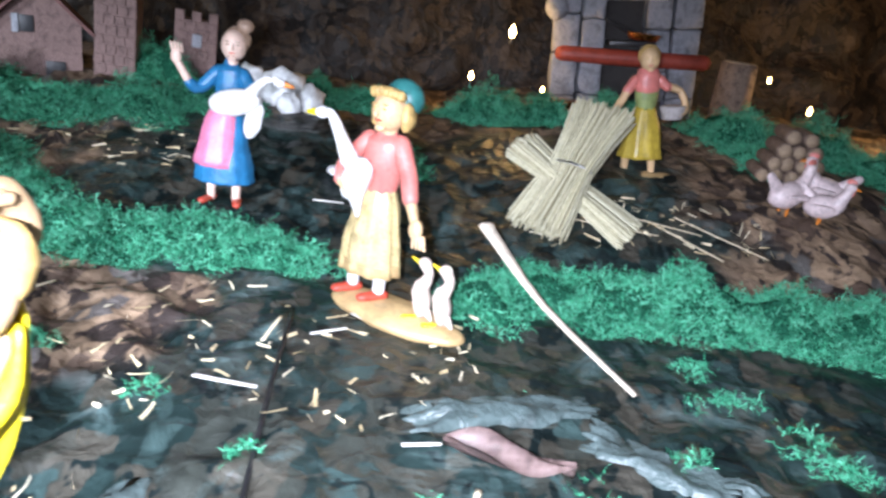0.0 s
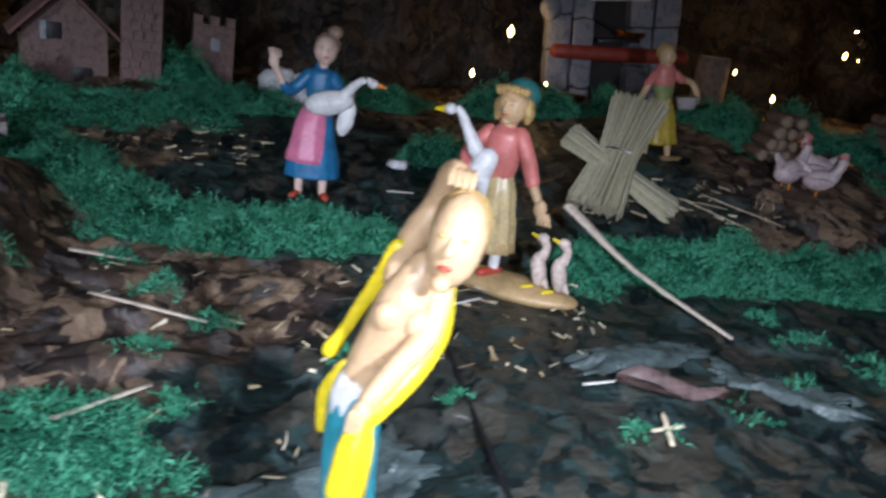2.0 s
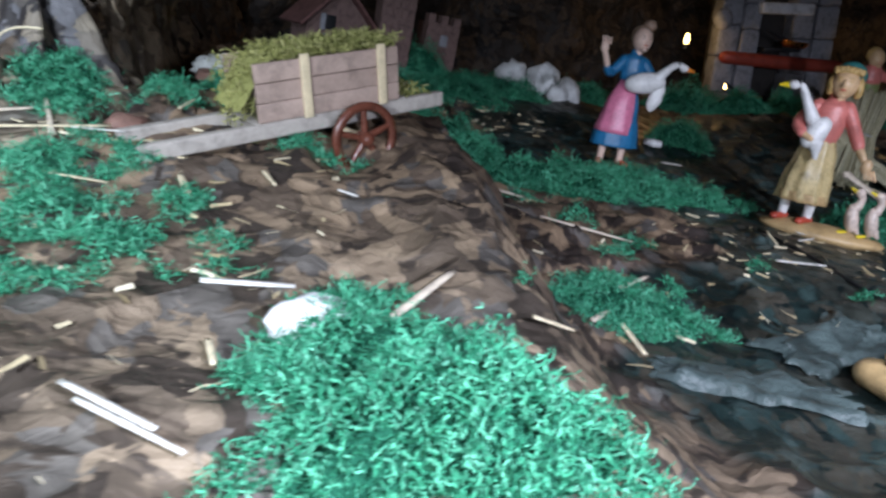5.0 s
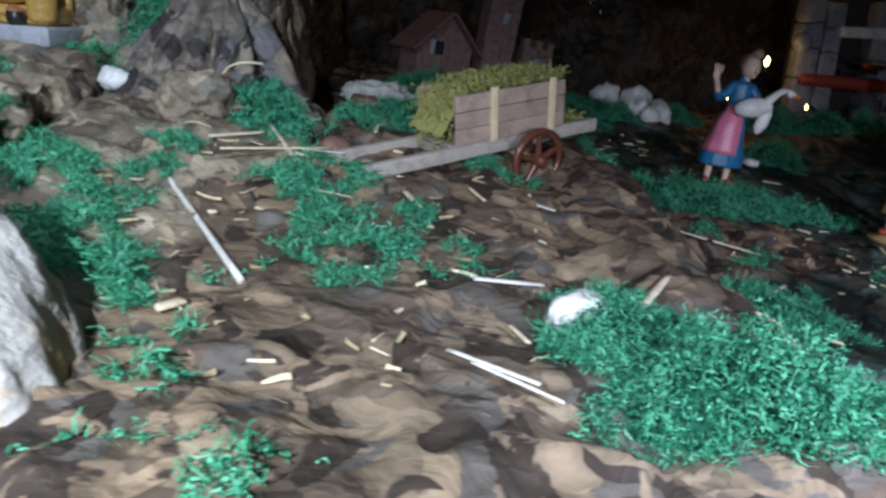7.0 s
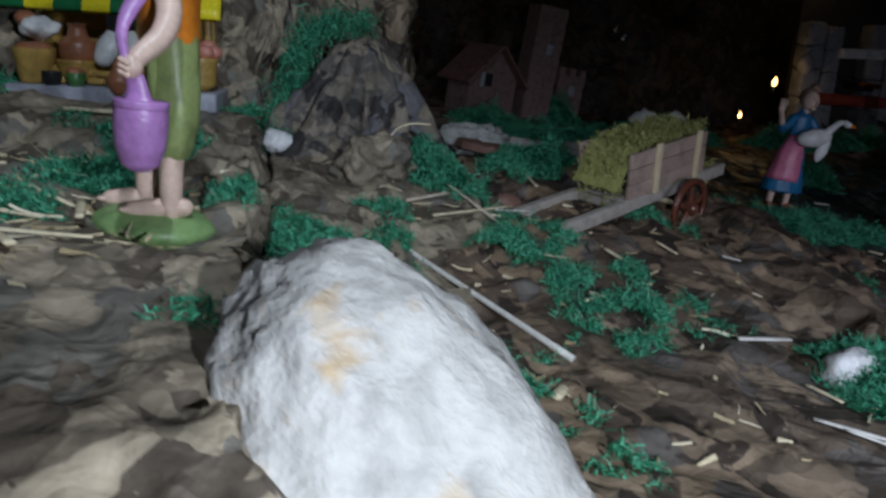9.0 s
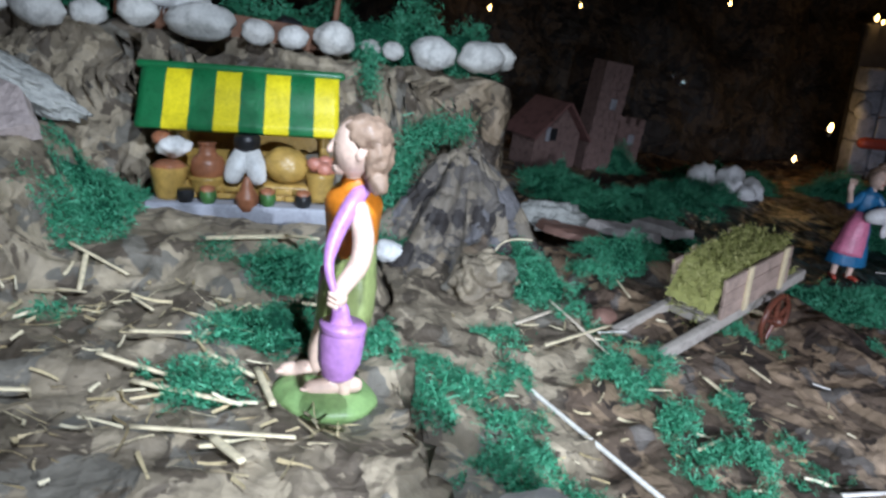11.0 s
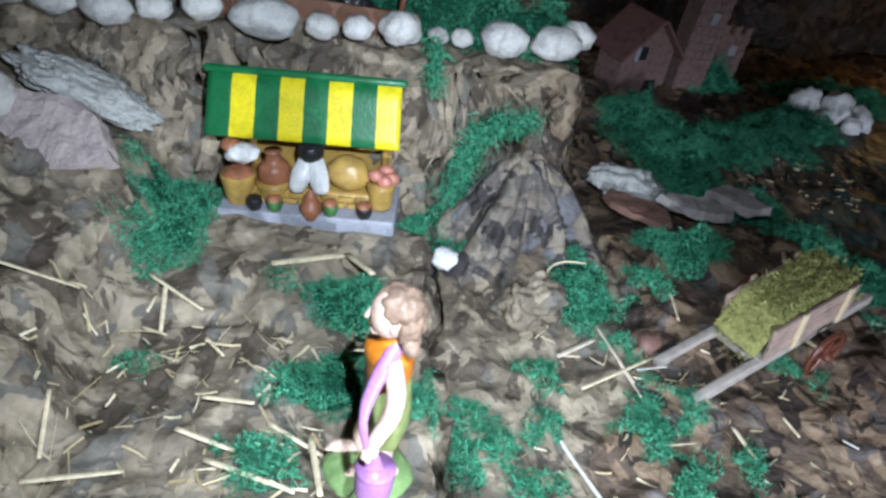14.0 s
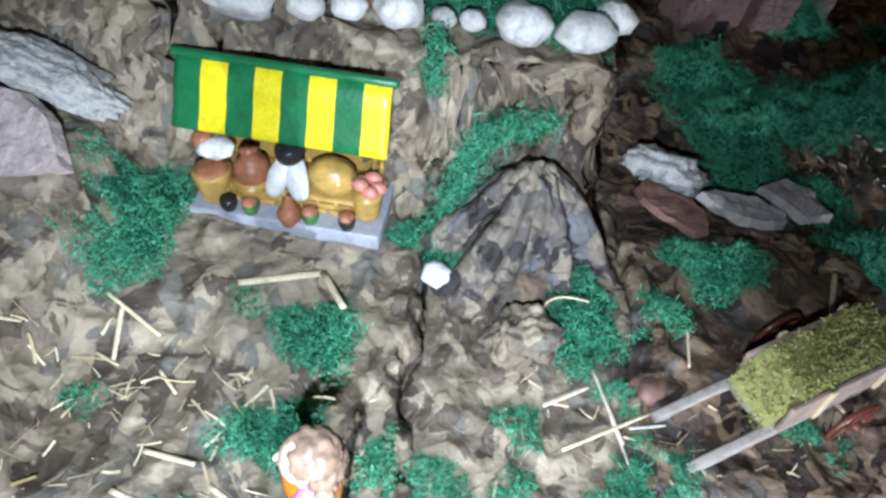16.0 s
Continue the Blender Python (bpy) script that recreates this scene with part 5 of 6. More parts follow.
moss_vine([(-0.652, 0.438, 0.147), (-0.677, 0.433, 0.143), (-0.695, 0.428, 0.136), (-0.704, 0.422, 0.122), (-0.708, 0.417, 0.103), (-0.71, 0.412, 0.083), (-0.713, 0.4, 0.066), (-0.72, 0.382, 0.06)], 0.015, 1900, "green moss trailing down the cloth bank")
moss_vine([(-0.743, 0.445, 0.2), (-0.742, 0.425, 0.185), (-0.741, 0.42, 0.165)], 0.009, 260, "thin strand of green moss over the terrace edge")
moss_patch(-0.724, 0.374, 0.024, 0.015, 0.016, dense=3.0, long=0.016, label="clump of green moss at the foot of the bank")
for x, y, r in ((-0.197, 0.339, 0.014), (-0.237, 0.369, 0.014), (-0.226, 0.303, 0.012), (0.028, 0.224, 0.012), (0.192, 0.333, 0.02), (0.213, 0.31, 0.018),
                (0.228, 0.288, 0.015), (0.18, 0.37, 0.015), (-0.543, -0.036, 0.016), (-0.58, -0.034, 0.012), (-0.579, 0.007, 0.011), (-0.719, 0.042, 0.014),
                (-0.639, 0.17, 0.014), (-0.805, 0.019, 0.014), (-0.912, 0.208, 0.013), (-0.849, 0.155, 0.009), (-0.835, 0.289, 0.014), (-0.638, 0.215, 0.012),
                (-0.443, 0.289, 0.012), (-0.345, 0.13, 0.008), (-0.47, 0.165, 0.01), (0.06, 0.31, 0.008), (-0.12, 0.3, 0.008), (-0.46, 0.14, 0.012), (-0.33, 0.36, 0.015),
                (-0.59, 0.385, 0.014), (-0.27, 0.41, 0.016), (-0.06, 0.26, 0.008), (0.1, 0.25, 0.012), (0.15, 0.28, 0.012)):
    moss_patch(x, y, r, r * 0.7, 0.005, 0.8, 0.013, "small tuft of green dyed moss")


# ---- stones ----
def stone(name, place, size, material, label, group="", rz=0, rx=0, ry=0, rough=0.2, seed=1.0, sub=4, freq=1.6):
    bm = bmesh.new()
    bmesh.ops.create_icosphere(bm, subdivisions=sub, radius=1.0)
    for v in bm.verts:
        q = v.co * freq + Vector((seed * 3.1, seed, seed * 7.7))
        k = 1 + rough * noise.noise(q) + rough * 0.45 * noise.noise(q * 2.6) + rough * 0.2 * noise.noise(q * 6)
        v.co = Vector((v.co.x * size[0], v.co.y * size[1], v.co.z * size[2])) * k
    ob = part(name, bm, material)
    ob.matrix_world = pose(*place, rx, ry, rz)
    return tagged(ob, label, "stone", group)


def slate(name, place, size, thick, material, label, group, rz=0, rx=0, ry=0, seed=1, corners=8):
    """A flat split stone: an uneven many-cornered outline, chipped rim, slightly rough faces."""
    rng = random.Random(seed)
    rim = []
    for i in range(corners):
        a = 2 * math.pi * (i + rng.uniform(-0.3, 0.3)) / corners
        r = rng.uniform(0.78, 1.08)
        rim.append((size[0] * r * math.cos(a), size[1] * r * math.sin(a)))
    bm = bmesh.new()
    top = bm.faces.new([bm.verts.new((x, y, 0)) for x, y in rim])
    bmesh.ops.triangulate(bm, faces=[top])
    bmesh.ops.subdivide_edges(bm, edges=bm.edges[:], cuts=5, use_grid_fill=True)
    made = bmesh.ops.extrude_face_region(bm, geom=bm.faces[:])
    for v in made["geom"]:
        if isinstance(v, bmesh.types.BMVert):
            v.co.z += thick
            v.co.x, v.co.y = v.co.x * 0.93, v.co.y * 0.93
    for v in bm.verts:
        q = v.co * 70 + Vector((seed, seed * 2.0, 0))
        v.co += Vector((0.12, 0.12, 0.3)) * thick * (noise.noise(q) + 0.5 * noise.noise(q * 2.7))
    bmesh.ops.recalc_face_normals(bm, faces=bm.faces)
    ob = part(name, bm, material, smooth=False)
    ob.matrix_world = pose(*place, rx, ry, rz)
    return tagged(ob, label, "stone", group)


def big_rock():
    bm = bmesh.new()
    bmesh.ops.create_icosphere(bm, subdivisions=5, radius=1.0)
    for v in bm.verts:
        q = v.co * 1.7 + Vector((4.0, 1.0, 2.0))
        k = 1 + 0.1 * noise.noise(q) + 0.06 * noise.noise(q * 2.5) + 0.034 * noise.noise(q * 6) + 0.012 * noise.noise(q * 15)
        top = max(0.0, v.co.z)
        slim = 1 - 0.2 * top ** 0.9 if v.co.z > 0 else min(1.6, 1.02 / max(0.3, math.sqrt(1 - min(0.96, v.co.z ** 2))))
        slim *= 1 + 0.25 * top ** 4
        v.co = Vector((v.co.x * 0.064 * slim - 0.031 * top ** 2.0, v.co.y * 0.054 * slim + 0.02 * top, v.co.z * 0.077)) * k
    ob = part("rock", bm, ROCK)
    ob.matrix_world = pose(-0.6575, -0.003, -0.002, 0, 0, 0)
    tagged(ob, "large pale grey rock with ochre stains", "stone")


big_rock()
for i, (x, y, z, a) in enumerate(((-1.075, 0.43, 0.19, 0.018), (-1.037, 0.428, 0.19, 0.02), (-0.998, 0.428, 0.188, 0.0195), (-0.966, 0.44, 0.188, 0.014), (-0.929, 0.44, 0.196, 0.0155),
                                  (-0.879, 0.434, 0.195, 0.027), (-0.836, 0.44, 0.193, 0.0135), (-0.808, 0.45, 0.193, 0.013), (-0.774, 0.452, 0.197, 0.018), (-0.743, 0.458, 0.194, 0.009),
                                  (-0.723, 0.462, 0.194, 0.01), (-0.688, 0.465, 0.197, 0.021), (-0.643, 0.466, 0.2, 0.022), (-0.622, 0.49, 0.202, 0.016), (-1.02, 0.47, 0.196, 0.016), (-1.05, 0.5, 0.2, 0.016))):
    stone("pebble", (x, y, z + 0.005), (a, a * 0.75, min(a * 0.78, 0.0145)), PEBBLE, "rounded grey-white pebble on the terrace edge", "pebble row", rz=(i * 37) % 30 - 15, ry=(i * 23) % 16 - 8, rough=0.2, seed=i + 1.0, sub=3)
stone("stone_slab", (-1.0, 0.385, 0.142), (0.052, 0.024, 0.013), PUMICE, "light grey porous stone slab", "stone slabs", rz=8, ry=24, rough=0.3, seed=5.5, sub=5, freq=2.4)
slate("stone_slab", (-1.018, 0.334, 0.124), (0.064, 0.036), 0.011, PINKSLAB, "flat pinkish grey stone slab", "stone slabs", rz=-5, ry=6, rx=38, seed=21, corners=9)
stone("stone", (-1.055, 0.345, 0.142), (0.022, 0.02, 0.028), ROCK, "smooth pale stone on the bank", "stone slabs", seed=3.5)

stone("flat_stone", (-0.518, 0.534, 0.05), (0.034, 0.02, 0.016), PUMICE, "pale lumpy stone by the moss", "flat stones by the cloth bank", rz=-12, rough=0.5, seed=3.3, freq=2.0)
slate("flat_stone", (-0.517, 0.482, 0.046), (0.046, 0.022), 0.007, REDSLAB, "reddish flat stone piece on cloth", "flat stones by the cloth bank", rz=-32, seed=4)
slate("flat_stone", (-0.455, 0.493, 0.05), (0.045, 0.02), 0.009, SLAB, "flat grey stone on the brown cloth", "flat stones by the cloth bank", rz=-8, seed=9, ry=3)
slate("flat_stone", (-0.403, 0.518, 0.052), (0.036, 0.026), 0.009, SLAB, "flat grey stone on the brown cloth", "flat stones by the cloth bank", rz=-30, seed=12, corners=5)
stone("stone", (-0.548, 0.3, 0.03), (0.016, 0.014, 0.012), REDSLAB, "small purplish stone beside the cloth seam", rz=30, rough=0.3, seed=6.1, sub=3)
for x, y, z, a, label in ((-0.714, 0.352, 0.052, 0.0115, "small white stone against the step"), (-0.425, 0.09, 0.0145, 0.0145, "small white angular stone"),
                          (-0.072, 0.62, 0.0335, 0.012, "small pale stone near the moss")):
    stone("white_stone", (x, y, z), (a, a * 0.8, a * (0.4 if y > 0.6 else 0.8)), CHALK, label, rz=20, rough=0.3, seed=x * 90, sub=3)
for i, (x, y, z, a) in enumerate(((-0.205, 0.81, 0.07, 0.022), (-0.165, 0.8, 0.07, 0.026), (-0.13, 0.79, 0.062, 0.018), (-0.15, 0.77, 0.058, 0.014), (-0.19, 0.78, 0.058, 0.014))):
    stone("rubble", (x, y, z), (a, a * 0.8, a), CHALK, "pale broken rubble stone", "rubble heap", rz=i * 50, rough=0.4, seed=i * 2.7, sub=3)
stone("cloth_wrapped_stone", (-0.645, 0.312, 0.05), (0.026, 0.022, 0.022), CLOTH, "stone wrapped in camouflage cloth", rz=20, rough=0.35, seed=4.1, sub=5)


# ---- far buildings ----
def gable_house():
    th = thing("toy_house", pose(-0.442, 0.815, 0.045, 0, 0, 26), "small brick-red cork house with gabled roof", "house")
    w, d, h, top = 0.043, 0.05, 0.06, 0.102
    bm = bmesh.new()
    pts = [(-w, h * 0 - 0.01), (w, -0.01), (w, h), (0, top), (-w, h)]
    f = [bm.verts.new((x, 0, z)) for x, z in pts]
    k = [bm.verts.new((x, d, z)) for x, z in pts]
    bm.faces.new(f), bm.faces.new(k[::-1])
    for i in range(5):
        bm.faces.new((f[i], k[i], k[(i + 1) % 5], f[(i + 1) % 5]))
    bmesh.ops.recalc_face_normals(bm, faces=bm.faces)
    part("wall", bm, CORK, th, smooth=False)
    for s in (-1, 1):
        bm = bmesh.new()
        a = math.atan2(top - h, w)
        run = math.hypot(w, top - h) + 0.016
        block(bm, (0, -0.014, 0), (run, d + 0.012, 0.0035), 0, 0.0006)
        for v in bm.verts:
            x, z = v.co.x, v.co.z
            v.co.x, v.co.z = s * (x * math.cos(a) + z * math.sin(a)), top - x * math.sin(a) + z * math.cos(a) + 0.001
        part("roof", bm, ROOFRED, th, "dull red roof board", smooth=False)
    part("door", block(bmesh.new(), (0.006, -0.0015, -0.005), (0.026, 0.002, 0.018), 0, 0.0004), BLACK, th, "dark doorway")
    win = part("window", block(bmesh.new(), (-0.018, -0.0015, 0.048), (-0.004, 0.002, 0.066), 0, 0.0004), BLACK, th, "dark window opening")
    part("shutter", block(bmesh.new(), (-0.025, -0.003, 0.047), (-0.0185, 0.0, 0.067), 0, 0.0004), STONEGREY, win)


def brick_tower(name, x, y, z, w, d, h, rz, teeth, label):
    th = thing(name, pose(x, y, z, 0, 2, rz), label, "tower")
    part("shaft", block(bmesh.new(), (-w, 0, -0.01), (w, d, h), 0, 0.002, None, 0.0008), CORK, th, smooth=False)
    rows = int(h / 0.011)
    share = {}
    for r in range(rows):
        for c in range(-2, 2):
            bw = w / 2
            x0 = c * bw + (bw * 0.25 if r % 2 else 0)
            if x0 + bw * 0.94 > w:
                continue
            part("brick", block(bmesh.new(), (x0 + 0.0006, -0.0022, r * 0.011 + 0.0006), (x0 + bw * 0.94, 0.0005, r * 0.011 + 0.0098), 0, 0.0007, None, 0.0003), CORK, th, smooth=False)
    part("window", block(bmesh.new(), (-w * 0.15, -0.004, h * 0.6), (w * 0.3, 0, h * 0.6 + 0.016), 0, 0.001), STONEGREY, th, "pale arched window")
    if teeth:
        for k in range(3):
            x0 = -w + k * w * 0.78
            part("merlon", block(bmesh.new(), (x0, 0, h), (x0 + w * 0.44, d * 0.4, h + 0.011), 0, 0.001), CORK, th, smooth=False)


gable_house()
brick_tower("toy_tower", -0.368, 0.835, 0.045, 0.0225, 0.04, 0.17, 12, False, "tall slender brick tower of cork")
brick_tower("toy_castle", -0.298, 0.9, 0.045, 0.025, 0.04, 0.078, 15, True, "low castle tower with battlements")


# ---- hearth at the back ----
def hearth():
    th = thing("stone_hearth", pose(0.268, 0.965, 0.06, 0, -7, -4), "modelled stone hearth with white mantel and red beam", "fireplace")
    for x, w in ((-0.085, 0.017), (-0.05, 0.015), (0.035, 0.016), (0.072, 0.018)):
        z = -0.008
        for k in range(5):
            tall = random.uniform(0.034, 0.055)
            bm = bmesh.new()
            block(bm, (x - w, -0.006, z), (x + w, 0.03, z + tall), 0, 0.004)
            bmesh.ops.subdivide_edges(bm, edges=bm.edges[:], cuts=2, use_grid_fill=True)
            for v in bm.verts:
                v.co += Vector((1, 1, 1)) * 0.0035 * noise.noise(v.co * 90)
            part("stone", bm, STONEGREY, th)
            z += tall + 0.001
    part("back", block(bmesh.new(), (-0.1, 0.03, -0.01), (0.095, 0.045, 0.3), 0, 0.003), HEARTHBACK, th, "near-black hearth back")
    part("beam", tube(bmesh.new(), [(-0.09, -0.014, 0.097), (0.0, -0.014, 0.092), (0.095, -0.014, 0.088)], [0.01, 0.0105, 0.01], 0, 12), BEAMRED, th, "red painted beam")
    part("mantel", block(bmesh.new(), (-0.045, -0.02, 0.165), (0.04, 0.02, 0.182), 0, 0.003), MANTELPAINT, th, "white painted mantel")
    part("shelf", block(bmesh.new(), (-0.03, -0.018, 0.108), (0.03, 0.02, 0.114), 0, 0.001), BLACK, th, "dark grate")
    part("finial", ball(bmesh.new(), (-0.1, -0.01, 0.155), (0.015, 0.012, 0.017), 0, 0.002, 3, None, 80), STONEGREY, th)


hearth()


def pan(x, y, z, rz, label, tilt=0):
    th = thing("frying_pan", pose(x, y, z, tilt, 0, rz), label, "pan", "copper pans")
    bm = bmesh.new()
    tube(bm, [(0, 0, 0), (0, 0, 0.003), (0, 0, 0.009)], [0.016, 0.02, 0.0225], 0, 26, cap=False)
    part("bowl", bm, COPPER, th, "copper bowl")
    part("handle", tube(bmesh.new(), [(-0.021, 0, 0.008), (-0.05, 0, 0.019)], [0.0025, 0.002], 0, 8), BLACK, th, "black handle")


pan(0.262, 0.937, 0.176, 0, "copper pan with black handle on the hearth")
pan(0.165, 0.86, 0.088, 20, "copper pan lying on the moss")


def stump():
    th = thing("tree_stump", stand(0.388, 0.92, -0.005), "weathered upright tree stump", "stump")
    bm = bmesh.new()
    tube(bm, [(0.006, 0, 0), (0.002, 0, 0.03), (0, 0, 0.09)], [0.027, 0.0235, 0.0225], 0, 26, ridge=0.09, waves=9, cap=False)
    part("trunk", bm, BARK, th)
    part("cut_face", tube(bmesh.new(), [(0, 0, 0.0895), (0, 0, 0.0915)], 0.0205, 0, 24, cap=False), LOGEND, th, "pale cut top")


stump()


def log(x, y, z, rz, r, length, group):
    th = thing("log", pose(x, y, z, 0, 0, rz), "short brown firewood log with pale cut end", "log", group)
    part("bark", tube(bmesh.new(), [(0, 0, 0), (0, length / 2, 0.0005), (0, length, 0)], r, 0, 14, cap=False, ridge=0.05, waves=5), BARK, th)
    part("cut_end", tube(bmesh.new(), [(0, -0.0006, 0), (0, 0.001, 0)], r * 0.86, 0, 14, cap=False), LOGEND, th, "pale cut end")


for px, py, rz, rows_ in ((0.35, 0.645, -12, 4), (0.545, 0.7, 10, 4)):
    z0 = float(surface(px, py)) + 0.008
    for r in range(rows_):
        for c in range(rows_ + 1 - r):
            log(px + (c - (rows_ - r) / 2) * 0.0145, py + random.uniform(-0.004, 0.004), z0 + r * 0.0125, rz, random.uniform(0.0062, 0.0074), 0.05, "firewood pile")


# ---- straw sheaves ----
def sheaf(a, b, width, label, tie):
    a, b = Vector(a), Vector(b)
    d = (b - a)
    m = look(a, b)
    th = thing("straw_sheaf", m, label, "sheaf", "straw sheaves")
    rng = np.random.RandomState(int(width * 10000))
    L = d.length
    n = 420
    verts, faces = [], []
    side = m.to_3x3() @ Vector((1, 0, 0))
    for i in range(n):
        u, v = rng.uniform(-1, 1), rng.uniform(-1, 1)
        e0, e1 = rng.uniform(-0.006, 0.004), rng.uniform(-0.004, 0.006)
        w = rng.uniform(0.0009, 0.0017)
        base = len(verts)
        for k, (s, flare) in enumerate(((0, 1.0), (0.25, 0.86), (0.5, 0.72), (0.75, 0.85), (1, 1.06))):
            zz = -(L * s + (e0 if s < 0.3 else 0) * (1 - s) + (e1 if s > 0.7 else 0) * s)
            x, y = u * width * flare, v * 0.0085 * flare
            verts += [(x - w / 2, y, zz), (x + w / 2, y, zz), (x, y + w * 0.7, zz)]
        for k in range(4):
            for j in range(3):
                o = base + k * 3
                faces.append((o + j, o + (j + 1) % 3, o + 3 + (j + 1) % 3, o + 3 + j))
    ob = tagged(quads("straw_bundle", verts, faces, SHEAFSTRAW), kind="stuff")
    ob.parent = th
    if tie:
        bm = bmesh.new()
        ring = [(math.cos(q) * width * 0.71, math.sin(q) * 0.0075, -L * 0.5) for q in np.linspace(0, 2 * math.pi, 25)]
        tube(bm, ring, 0.0011, 0, 8, cap=False, sub=2)
        part("tie", bm, STEEL, th, "thin silver wire tie")


sheaf((0.097, 0.524, 0.036), (0.146, 0.586, 0.122), 0.025, "pale straw sheaf tied with wire, leaning upright", True)
sheaf((0.172, 0.535, 0.036), (0.083, 0.578, 0.086), 0.0225, "pale straw sheaf lying crosswise behind another", True)


# ---- sticks and straw bits ----
def stick(name, pts, radii, material, label, category, group="", flat=0.6):
    ob = part(name, tube(bmesh.new(), pts, radii, 0, 8, flat, side=(0, 0, 1), cap=False, sub=3), material)
    return tagged(ob, label, category, group)


def on(x, y, up=0.002):
    return (x, y, float(surface(x, y)) + up)


def plain_straw(name, col):
    return mat(name, col, 0.6, dark=0.7, scale=200)


PALESTRAW = plain_straw("pale_straw", (0.76, 0.65, 0.44))
WHITESTRAW = plain_straw("white_stick", (0.72, 0.7, 0.64))
DRIEDREED = plain_straw("dried_reed", (0.66, 0.56, 0.44))
stick("wooden_stick", [(0.051, 0.462, 0.05), (0.058, 0.449, 0.044), (0.088, 0.4, 0.022), (0.134, 0.334, 0.004)], [0.0034, 0.0027, 0.0015, 0.001], DRIEDREED, "long flat reed with a broad end resting on moss", "stick", flat=2.0)
stick("thin_stick", [(-0.643, 0.225, 0.024), (-0.606, 0.158, 0.018), (-0.568, 0.089, 0.012)], [0.0015, 0.0016, 0.0018], WHITESTRAW, "long thin pale stick on the cloth", "stick", flat=0.9)
stick("bent_straw", [on(-0.845, 0.3, 0.004), on(-0.793, 0.322, 0.005)], [0.0014, 0.0016], PALESTRAW, "flat bent straw on the terrace", "straw", "straw pieces", 2.0)
stick("bent_straw", [on(-0.792, 0.322, 0.006), on(-0.77, 0.287, 0.02)], [0.0014, 0.0011], PALESTRAW, "flat bent straw on the terrace", "straw", "straw pieces", 2.0)
